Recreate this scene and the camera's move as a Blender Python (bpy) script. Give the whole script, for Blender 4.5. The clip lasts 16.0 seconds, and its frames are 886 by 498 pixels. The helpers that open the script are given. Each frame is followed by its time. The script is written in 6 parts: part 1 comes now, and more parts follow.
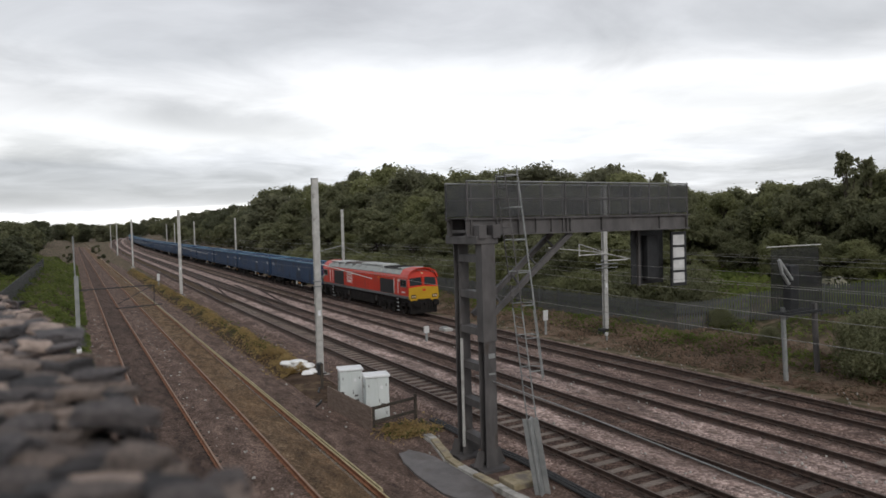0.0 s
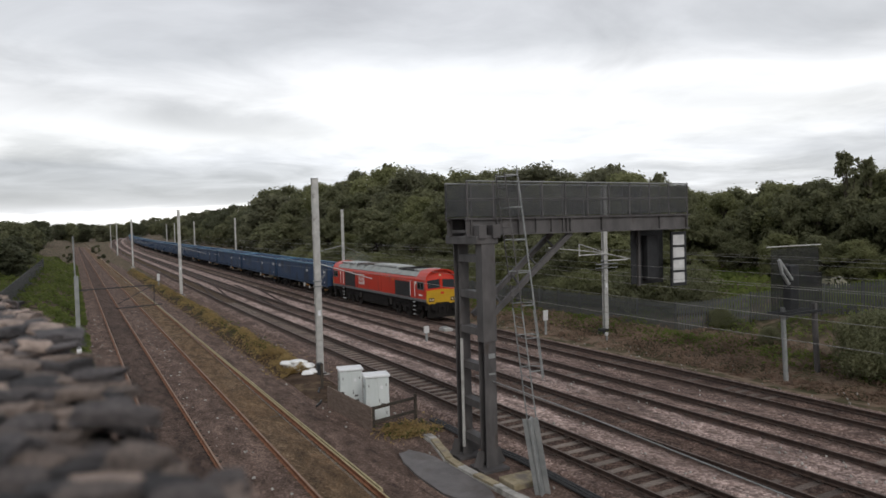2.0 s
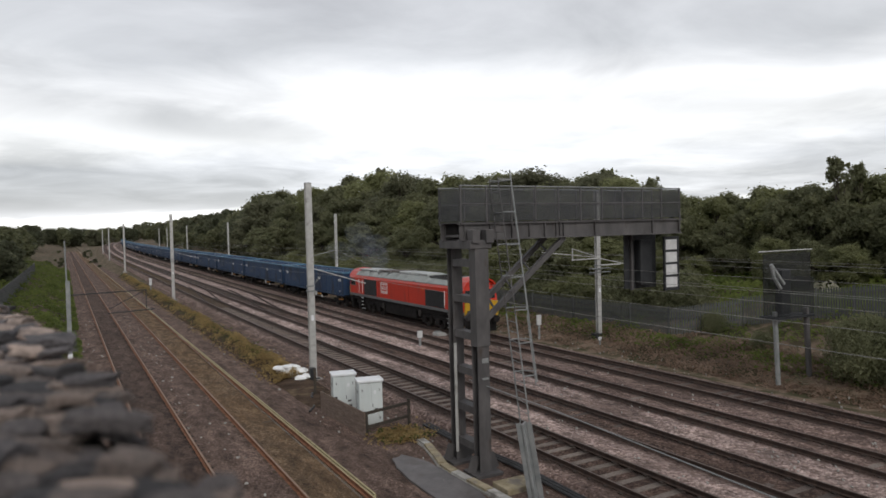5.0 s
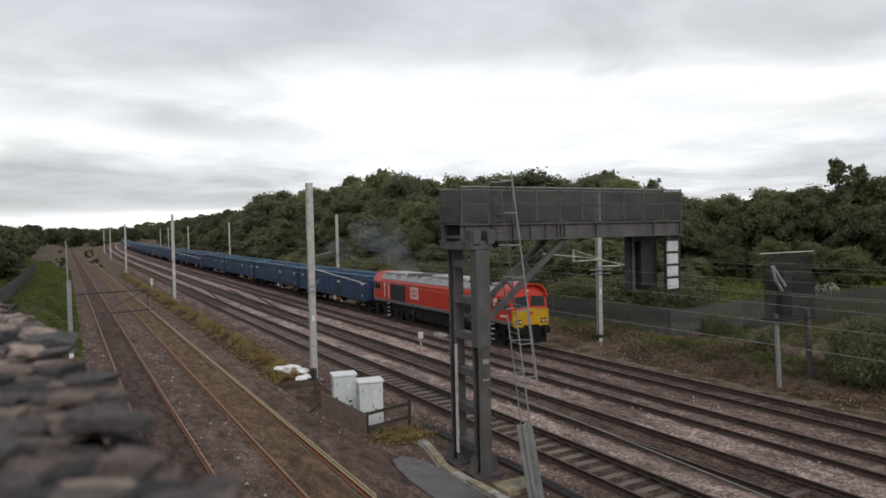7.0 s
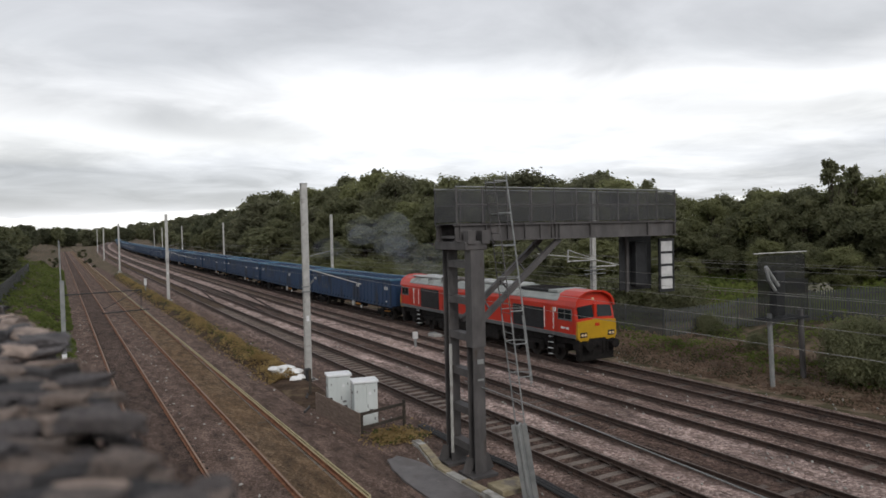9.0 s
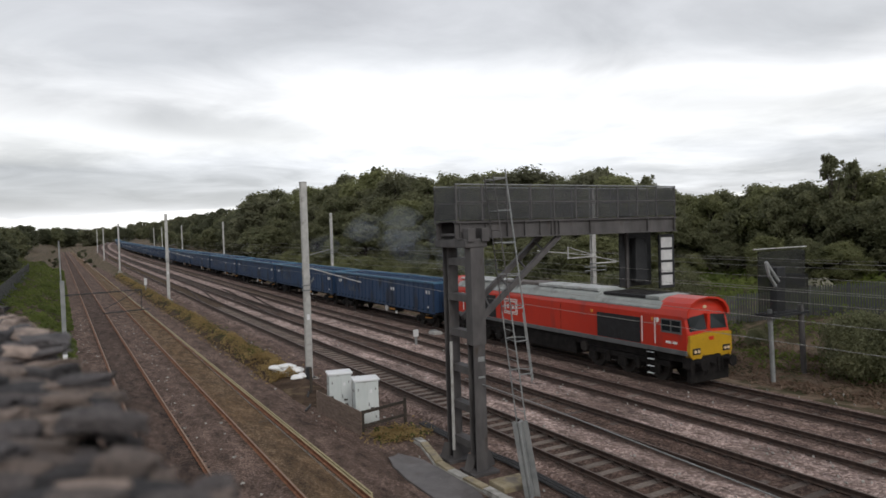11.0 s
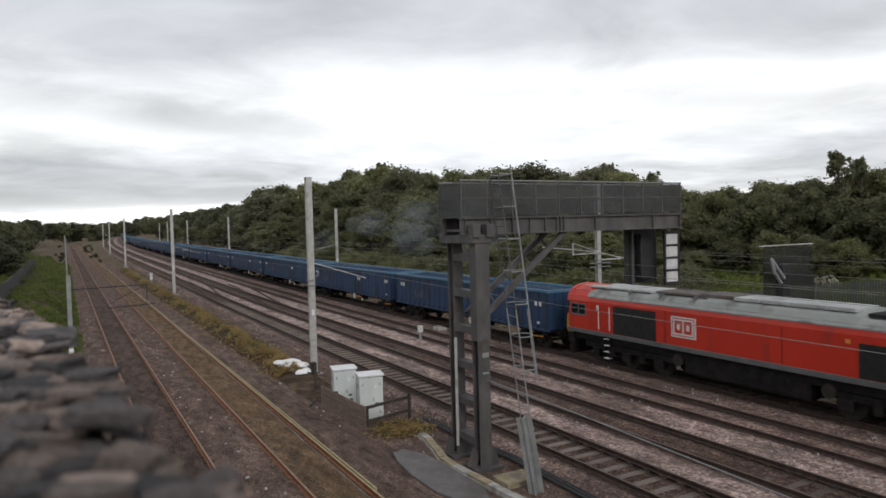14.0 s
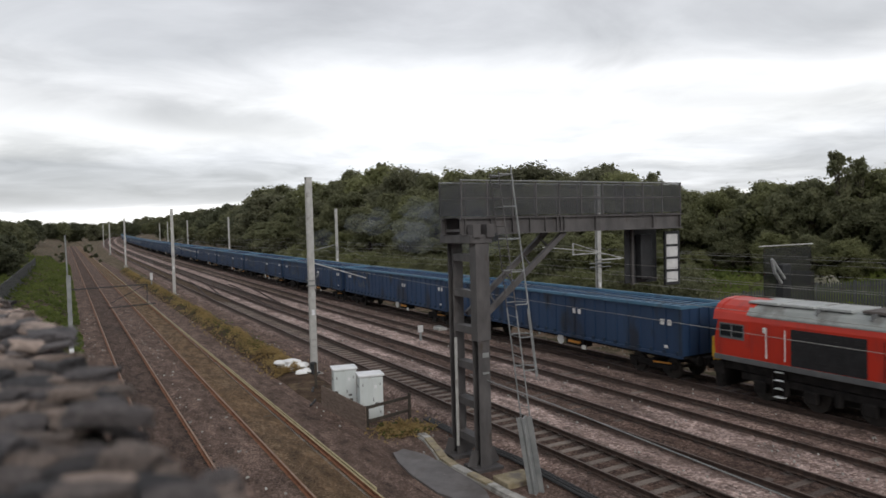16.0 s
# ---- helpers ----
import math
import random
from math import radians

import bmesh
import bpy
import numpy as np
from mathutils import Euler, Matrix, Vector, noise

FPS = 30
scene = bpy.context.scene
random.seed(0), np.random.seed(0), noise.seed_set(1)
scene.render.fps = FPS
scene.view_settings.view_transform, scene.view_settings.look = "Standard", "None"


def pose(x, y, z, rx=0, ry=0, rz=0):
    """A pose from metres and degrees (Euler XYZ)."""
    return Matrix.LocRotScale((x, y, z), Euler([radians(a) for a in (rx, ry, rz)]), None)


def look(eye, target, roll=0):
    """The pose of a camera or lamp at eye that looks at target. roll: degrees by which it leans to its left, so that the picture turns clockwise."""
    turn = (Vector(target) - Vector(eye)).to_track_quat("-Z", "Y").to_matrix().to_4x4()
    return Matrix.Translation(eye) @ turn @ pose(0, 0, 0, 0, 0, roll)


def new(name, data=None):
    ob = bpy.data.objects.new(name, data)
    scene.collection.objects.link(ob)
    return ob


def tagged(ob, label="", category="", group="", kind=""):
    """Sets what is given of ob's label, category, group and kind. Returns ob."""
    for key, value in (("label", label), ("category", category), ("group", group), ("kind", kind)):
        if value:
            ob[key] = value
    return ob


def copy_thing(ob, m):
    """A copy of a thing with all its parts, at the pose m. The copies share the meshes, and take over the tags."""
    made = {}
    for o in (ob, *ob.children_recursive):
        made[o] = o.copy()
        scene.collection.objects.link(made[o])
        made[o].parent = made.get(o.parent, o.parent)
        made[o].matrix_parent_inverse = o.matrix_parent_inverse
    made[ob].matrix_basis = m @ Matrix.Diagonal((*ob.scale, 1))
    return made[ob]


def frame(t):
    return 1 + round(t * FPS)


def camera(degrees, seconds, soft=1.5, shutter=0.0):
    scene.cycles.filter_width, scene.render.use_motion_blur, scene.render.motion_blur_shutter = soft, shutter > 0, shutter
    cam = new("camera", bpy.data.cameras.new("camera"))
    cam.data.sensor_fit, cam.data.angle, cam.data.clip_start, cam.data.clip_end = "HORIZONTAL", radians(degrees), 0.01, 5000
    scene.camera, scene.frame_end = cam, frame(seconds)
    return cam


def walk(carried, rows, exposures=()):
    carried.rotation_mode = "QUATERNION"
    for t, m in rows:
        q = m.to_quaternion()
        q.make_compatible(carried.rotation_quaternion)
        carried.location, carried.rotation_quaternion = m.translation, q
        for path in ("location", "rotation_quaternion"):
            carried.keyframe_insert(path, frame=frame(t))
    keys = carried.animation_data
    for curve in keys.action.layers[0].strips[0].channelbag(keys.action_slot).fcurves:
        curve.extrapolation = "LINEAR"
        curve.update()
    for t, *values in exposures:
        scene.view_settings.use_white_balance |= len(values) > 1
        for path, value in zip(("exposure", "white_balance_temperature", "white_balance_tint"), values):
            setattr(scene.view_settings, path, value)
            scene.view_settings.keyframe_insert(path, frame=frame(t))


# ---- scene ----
# World: y runs along the line away from the camera, x to its right, z = 0 at the rail tops.
EYE = (0.0, 0.0, 7.03)


def aim(yaw, pitch, roll):
    a, b = radians(yaw), radians(pitch)
    way = Vector((math.sin(a) * math.cos(b), math.cos(a) * math.cos(b), math.sin(b)))
    return look(EYE, Vector(EYE) + 10 * way, roll)


cam = camera(65.26, 16.0, soft=1.6, shutter=0.5)
cam.data.dof.use_dof = True
cam.data.dof.focus_distance = 60.0
cam.data.dof.aperture_fstop = 1.1
walk(cam, [(t, aim(a, b, c)) for t, a, b, c in (
    (0, 28.119, -1.923, -1.490),
    (0.5, 28.119, -1.923, -1.490),
    (1, 28.119, -1.923, -1.490),
    (1.5, 28.119, -1.923, -1.490),
    (2, 28.119, -1.923, -1.490),
    (2.5, 28.119, -1.923, -1.490),
    (3, 28.119, -1.923, -1.490),
    (3.5, 28.241, -1.872, -1.670),
    (4, 28.573, -1.678, -1.697),
    (6.5, 28.583, -1.488, -1.288),
    (7, 28.584, -1.482, -1.291),
    (7.5, 28.760, -1.452, -1.056),
    (8, 28.954, -1.458, -1.181),
    (8.5, 29.021, -1.465, -1.166),
    (9, 29.030, -1.484, -1.274),
    (11.5, 29.021, -1.691, -1.698),
    (12, 29.015, -1.684, -1.704),
    (12.5, 29.113, -1.586, -1.821),
    (13, 29.078, -1.653, -1.587),
    (13.5, 28.668, -1.935, -1.462),
    (14, 28.626, -2.005, -1.476),
    (14.5, 28.644, -2.001, -1.507),
    (15, 28.632, -1.977, -1.437),
    (15.5, 28.632, -1.977, -1.437),
    (16, 28.612, -2.004, -1.470),
)])

# ---------------------------------------------------------------- world and light
world = bpy.data.worlds.new("overcast")
scene.world = world
world.use_nodes = True
wn, wl = world.node_tree.nodes, world.node_tree.links
wn.clear()


def wnode(kind, **values):
    n = wn.new(kind)
    for k, v in values.items():
        n.inputs[k].default_value = v
    return n


def wmath(op, a, b=None):
    n = wn.new("ShaderNodeMath")
    n.operation = op
    for i, v in enumerate((a, b)):
        if v is None:
            continue
        if isinstance(v, (int, float)):
            n.inputs[i].default_value = v
        else:
            wl.new(v, n.inputs[i])
    return n.outputs[0]


tc = wn.new("ShaderNodeTexCoord")
sep = wn.new("ShaderNodeSeparateXYZ")
wl.new(tc.outputs["Generated"], sep.inputs[0])
up = wmath("MAXIMUM", sep.outputs[2], 0.0)
far = wmath("ADD", up, 0.10)
comb = wn.new("ShaderNodeCombineXYZ")
wl.new(wmath("DIVIDE", sep.outputs[0], far), comb.inputs[0])
wl.new(wmath("DIVIDE", sep.outputs[1], far), comb.inputs[1])
big = wnode("ShaderNodeTexNoise", Scale=0.42, Detail=7.0, Roughness=0.55, Distortion=0.35)
fine = wnode("ShaderNodeTexNoise", Scale=1.15, Detail=6.0, Roughness=0.55, Distortion=0.5)
wl.new(comb.outputs[0], big.inputs["Vector"])
wl.new(comb.outputs[0], fine.inputs["Vector"])
# a brighter layer low in the sky, a grey deck above
height = wmath("ADD", up, wmath("MULTIPLY", wmath("SUBTRACT", big.outputs[0], 0.5), 0.20))
deck = wn.new("ShaderNodeValToRGB")
deck.color_ramp.elements[0].position = 0.0
deck.color_ramp.elements[0].color = (0.80, 0.80, 0.80, 1)
deck.color_ramp.elements[1].position = 1.0
deck.color_ramp.elements[1].color = (0.52, 0.53, 0.56, 1)
for pos, c in ((0.022, (0.92, 0.92, 0.91)), (0.040, (0.66, 0.67, 0.70)), (0.08, (0.66, 0.67, 0.70)), (0.12, (1.0, 1.0, 1.0)), (0.19, (1.0, 1.0, 1.01)), (0.245, (0.70, 0.71, 0.73)), (0.34, (0.58, 0.585, 0.61))):
    e = deck.color_ramp.elements.new(pos)
    e.color = (*c, 1)
wl.new(height, deck.inputs[0])
puffs = wn.new("ShaderNodeMapRange")
puffs.inputs[1].default_value, puffs.inputs[2].default_value = 0.33, 0.68
puffs.inputs[3].default_value, puffs.inputs[4].default_value = 0.80, 1.14
wl.new(fine.outputs[0], puffs.inputs[0])
cloud = wn.new("ShaderNodeVectorMath")
cloud.operation = "SCALE"
wl.new(deck.outputs[0], cloud.inputs[0])
wl.new(puffs.outputs[0], cloud.inputs["Scale"])
# cloud banks by bearing and height: a long grey streak, a low grey bank, a bright opening, a dark corner
ca, sa = math.cos(radians(28.1)), math.sin(radians(28.1))
ahead = wmath("MAXIMUM", wmath("ADD", wmath("MULTIPLY", sep.outputs[0], sa), wmath("MULTIPLY", sep.outputs[1], ca)), 0.05)
right = wmath("DIVIDE", wmath("SUBTRACT", wmath("MULTIPLY", sep.outputs[0], ca), wmath("MULTIPLY", sep.outputs[1], sa)), ahead)
rise = wmath("DIVIDE", up, ahead)
wisp = wmath("SUBTRACT", fine.outputs[0], 0.5)
total = None
for cu, cv, ru, rv, lean, amount in ((-0.28, 0.152, 0.19, 0.026, -0.13, -0.40), (-0.52, 0.078, 0.30, 0.038, -0.03, -0.28), (-0.66, 0.245, 0.14, 0.05, -0.2, -0.18), (0.02, 0.105, 0.42, 0.06, 0.0, 0.40), (0.42, 0.16, 0.20, 0.05, 0.1, -0.10), (-0.50, 0.028, 0.28, 0.012, 0.0, 0.50)):
    du = wmath("SUBTRACT", right, cu)
    dv = wmath("ADD", wmath("SUBTRACT", wmath("SUBTRACT", rise, cv), wmath("MULTIPLY", du, lean)), wmath("MULTIPLY", wisp, rv * 1.8))
    qu = wmath("POWER", wmath("ABSOLUTE", wmath("DIVIDE", du, ru)), 2.0)
    qv = wmath("POWER", wmath("ABSOLUTE", wmath("DIVIDE", dv, rv)), 2.0)
    blob = wmath("MULTIPLY", wmath("DIVIDE", 1.0, wmath("ADD", 1.0, wmath("POWER", wmath("ADD", qu, qv), 2.0))), amount)
    total = blob if total is None else wmath("ADD", total, blob)
banks = wn.new("ShaderNodeVectorMath")
banks.operation = "SCALE"
wl.new(cloud.outputs[0], banks.inputs[0])
wl.new(wmath("ADD", total, 1.0), banks.inputs["Scale"])
sky = wn.new("ShaderNodeTexSky")
sky.sky_type = "NISHITA"
sky.sun_disc = False
sky.sun_elevation, sky.sun_rotation = radians(35), radians(193)
veil = wn.new("ShaderNodeVectorMath")
veil.operation = "SCALE"
veil.inputs["Scale"].default_value = 0.012
wl.new(sky.outputs[0], veil.inputs[0])
both = wn.new("ShaderNodeVectorMath")
both.operation = "ADD"
wl.new(banks.outputs[0], both.inputs[0])
wl.new(veil.outputs[0], both.inputs[1])
bg = wnode("ShaderNodeBackground", Strength=1.0)
wl.new(both.outputs[0], bg.inputs[0])
wl.new(bg.outputs[0], wn.new("ShaderNodeOutputWorld").inputs[0])

sun = new("sun", bpy.data.lights.new("sun", "SUN"))
sun.data.energy, sun.data.angle, sun.data.color = 1.35, radians(25), (1.0, 0.97, 0.93)
sun.matrix_world = look((0, 0, 50), (16, 70, 0))
scene.view_settings.exposure = 0.0


# ---------------------------------------------------------------- materials
def material(name, c1, c2, scale=3.0, rough=0.85, metal=0.0, bump=0.15, fine_scale=None, spots=None, spec=0.4, island=0.0, detail=6.0, stretch=None, coat=0.0):
    """Two-scale noise between c1 and c2, fine grain in the relief, optional third colour in spots."""
    m = bpy.data.materials.new(name)
    m.use_nodes = True
    n, l = m.node_tree.nodes, m.node_tree.links
    b = n["Principled BSDF"]
    tcn = n.new("ShaderNodeTexCoord")
    vec = tcn.outputs["Object"]
    if stretch:
        mp = n.new("ShaderNodeMapping")
        mp.inputs["Scale"].default_value = stretch
        l.new(vec, mp.inputs[0])
        vec = mp.outputs[0]
    a = n.new("ShaderNodeTexNoise")
    a.inputs["Scale"].default_value, a.inputs["Detail"].default_value, a.inputs["Roughness"].default_value = scale, detail, 0.62
    l.new(vec, a.inputs["Vector"])
    r = n.new("ShaderNodeValToRGB")
    r.color_ramp.elements[0].position, r.color_ramp.elements[1].position = 0.36, 0.66
    r.color_ramp.elements[0].color, r.color_ramp.elements[1].color = (*c1, 1), (*c2, 1)
    l.new(a.outputs[0], r.inputs[0])
    col = r.outputs[0]
    if spots:
        s = n.new("ShaderNodeTexNoise")
        s.inputs["Scale"].default_value, s.inputs["Detail"].default_value = spots[1], 5
        l.new(vec, s.inputs["Vector"])
        mr = n.new("ShaderNodeMapRange")
        mr.inputs[1].default_value, mr.inputs[2].default_value = spots[2], spots[2] + 0.12
        l.new(s.outputs[0], mr.inputs[0])
        mx = n.new("ShaderNodeMix")
        mx.data_type = "RGBA"
        l.new(mr.outputs[0], mx.inputs[0])
        l.new(col, mx.inputs[6])
        mx.inputs[7].default_value = (*spots[0], 1)
        col = mx.outputs[2]
    if island:
        g = n.new("ShaderNodeNewGeometry")
        oi = n.new("ShaderNodeObjectInfo")
        ad = n.new("ShaderNodeMath")
        ad.operation = "ADD"
        l.new(g.outputs["Random Per Island"], ad.inputs[0])
        l.new(oi.outputs["Random"], ad.inputs[1])
        mr2 = n.new("ShaderNodeMapRange")
        mr2.inputs[2].default_value = 2.0
        mr2.inputs[3].default_value, mr2.inputs[4].default_value = 1 - island, 1 + island
        l.new(ad.outputs[0], mr2.inputs[0])
        sc = n.new("ShaderNodeVectorMath")
        sc.operation = "SCALE"
        l.new(col, sc.inputs[0])
        l.new(mr2.outputs[0], sc.inputs["Scale"])
        col = sc.outputs[0]
    l.new(col, b.inputs["Base Color"])
    b.inputs["Roughness"].default_value, b.inputs["Metallic"].default_value = rough, metal
    b.inputs["Specular IOR Level"].default_value = spec
    b.inputs["Coat Weight"].default_value = coat
    if bump:
        fnz = n.new("ShaderNodeTexNoise")
        fnz.inputs["Scale"].default_value, fnz.inputs["Detail"].default_value = fine_scale or scale * 8, 6
        l.new(vec, fnz.inputs["Vector"])
        bp = n.new("ShaderNodeBump")
        bp.inputs["Strength"].default_value, bp.inputs["Distance"].default_value = bump, 0.05
        l.new(fnz.outputs[0], bp.inputs["Height"])
        l.new(bp.outputs[0], b.inputs["Normal"])
    return m


def stony(name, c1, c2, c3, size, patch=0.35, dirt=(0.06, 0.045, 0.035), rails=(), rail_shade=(0.045, 0.03, 0.024), reach=0.42, curved=False):
    """Loose stones: a cell pattern with a colour for each stone, dirt in broad patches, the shade beside the rails
    painted as a dust-brown band.
    """
    m = bpy.data.materials.new(name)
    m.use_nodes = True
    n, l = m.node_tree.nodes, m.node_tree.links
    b = n["Principled BSDF"]

    def calc(op, a, c=None):
        q = n.new("ShaderNodeMath")
        q.operation = op
        for i, v in enumerate((a, c)):
            if v is None:
                continue
            if isinstance(v, (int, float)):
                q.inputs[i].default_value = v
            else:
                l.new(v, q.inputs[i])
        return q.outputs[0]

    tcn = n.new("ShaderNodeTexCoord")
    v = n.new("ShaderNodeTexVoronoi")
    v.inputs["Scale"].default_value = 1 / size
    l.new(tcn.outputs["Object"], v.inputs["Vector"])
    sepc = n.new("ShaderNodeSeparateColor")
    l.new(v.outputs["Color"], sepc.inputs[0])
    r = n.new("ShaderNodeValToRGB")
    r.color_ramp.elements[0].color, r.color_ramp.elements[1].color = (*c1, 1), (*c3, 1)
    r.color_ramp.elements.new(0.55).color = (*c2, 1)
    r.color_ramp.elements[2].position = 1.0
    l.new(sepc.outputs[0], r.inputs[0])
    big_n = n.new("ShaderNodeTexNoise")
    big_n.inputs["Scale"].default_value, big_n.inputs["Detail"].default_value, big_n.inputs["Roughness"].default_value = 0.45, 9, 0.65
    mp = n.new("ShaderNodeMapping")
    mp.inputs["Scale"].default_value = (1.0, 0.35, 1.0)
    l.new(tcn.outputs["Object"], mp.inputs[0])
    l.new(mp.outputs[0], big_n.inputs["Vector"])
    mr = n.new("ShaderNodeMapRange")
    mr.inputs[1].default_value, mr.inputs[2].default_value = 0.60 - patch * 0.4, 0.72
    mr.inputs[4].default_value = 0.85
    l.new(big_n.outputs[0], mr.inputs[0])
    mx = n.new("ShaderNodeMix")
    mx.data_type = "RGBA"
    l.new(mr.outputs[0], mx.inputs[0])
    l.new(r.outputs[0], mx.inputs[6])
    mx.inputs[7].default_value = (*dirt, 1)
    blot = n.new("ShaderNodeTexNoise")
    blot.inputs["Scale"].default_value, blot.inputs["Detail"].default_value, blot.inputs["Roughness"].default_value = 2.6, 6, 0.7
    l.new(mp.outputs[0], blot.inputs["Vector"])
    gain = n.new("ShaderNodeMapRange")
    gain.inputs[1].default_value, gain.inputs[2].default_value, gain.inputs[3].default_value, gain.inputs[4].default_value = 0.35, 0.68, 0.48, 1.55
    l.new(blot.outputs[0], gain.inputs[0])
    tone = n.new("ShaderNodeVectorMath")
    tone.operation = "SCALE"
    l.new(mx.outputs[2], tone.inputs[0])
    l.new(gain.outputs[0], tone.inputs["Scale"])
    col = tone.outputs[0]
    if rails:
        sx = n.new("ShaderNodeSeparateXYZ")
        l.new(tcn.outputs["Object"], sx.inputs[0])
        across = sx.outputs[0]
        if curved:
            far_y = calc("MAXIMUM", calc("SUBTRACT", sx.outputs[1], 170.0), 0.0)
            across = calc("SUBTRACT", across, calc("DIVIDE", calc("MULTIPLY", far_y, far_y), 11000.0))
        near = None
        for rx in rails:
            d = calc("ABSOLUTE", calc("SUBTRACT", across, rx))
            near = d if near is None else calc("MINIMUM", near, d)
        ragged = calc("ADD", near, calc("MULTIPLY", calc("SUBTRACT", blot.outputs[0], 0.5), 0.55))
        dm = n.new("ShaderNodeMapRange")
        dm.inputs[1].default_value, dm.inputs[2].default_value = reach * 0.45, reach * 1.25
        dm.inputs[3].default_value, dm.inputs[4].default_value = 0.86, 0.0
        l.new(ragged, dm.inputs[0])
        # ragged dust-brown band that paints the rails' shade into the stone colour
        rail_banded = n.new("ShaderNodeMix")
        rail_banded.data_type = "RGBA"
        l.new(dm.outputs[0], rail_banded.inputs[0])
        l.new(col, rail_banded.inputs[6])
        rail_banded.inputs[7].default_value = (*rail_shade, 1)
        col = rail_banded.outputs[2]
    l.new(col, b.inputs["Base Color"])
    b.inputs["Roughness"].default_value = 0.95
    b.inputs["Specular IOR Level"].default_value = 0.2
    bp = n.new("ShaderNodeBump")
    bp.inputs["Strength"].default_value, bp.inputs["Distance"].default_value = 0.9, size
    bp.invert = True
    l.new(v.outputs["Distance"], bp.inputs["Height"])
    l.new(bp.outputs[0], b.inputs["Normal"])
    return m


def leafy(name, c1, c2, shine=0.25, scale=0.5):
    m = material(name, c1, c2, scale=scale, rough=0.65, bump=0, island=0.28, spec=shine)
    b = m.node_tree.nodes["Principled BSDF"]
    n, l = m.node_tree.nodes, m.node_tree.links
    tr = n.new("ShaderNodeBsdfTranslucent")
    l.new(b.inputs["Base Color"].links[0].from_socket, tr.inputs[0])
    mix = n.new("ShaderNodeMixShader")
    mix.inputs[0].default_value = 0.6
    l.new(b.outputs[0], mix.inputs[1])
    l.new(tr.outputs[0], mix.inputs[2])
    l.new(mix.outputs[0], n["Material Output"].inputs[0])
    return m


def shaded_sleeper(name, c1, c2, dark):
    """A sleeper that is pale in the middle, with the shade beside both rails painted dark."""
    m = material(name, c1, c2, 5, 0.95, bump=0.4, island=0.45, stretch=(1, 5, 5))
    n, l = m.node_tree.nodes, m.node_tree.links
    b = n["Principled BSDF"]
    base = b.inputs["Base Color"].links[0].from_socket
    tcn, sx = n.new("ShaderNodeTexCoord"), n.new("ShaderNodeSeparateXYZ")
    l.new(tcn.outputs["Object"], sx.inputs[0])
    side, off, mr, mx = n.new("ShaderNodeMath"), n.new("ShaderNodeMath"), n.new("ShaderNodeMapRange"), n.new("ShaderNodeMix")
    side.operation, off.operation, mx.data_type = "ABSOLUTE", "SUBTRACT", "RGBA"
    l.new(sx.outputs[0], side.inputs[0])
    l.new(side.outputs[0], off.inputs[0])
    off.inputs[1].default_value = 0.22
    mr.inputs[1].default_value, mr.inputs[2].default_value, mr.inputs[4].default_value = 0.05, 0.36, 0.9
    l.new(off.outputs[0], mr.inputs[0])
    l.new(mr.outputs[0], mx.inputs[0])
    # the rails' shade goes into the sleeper colour from here outward
    l.new(base, mx.inputs[6])
    mx.inputs[7].default_value = (*dark, 1)
    l.new(mx.outputs[2], b.inputs["Base Color"])
    return m


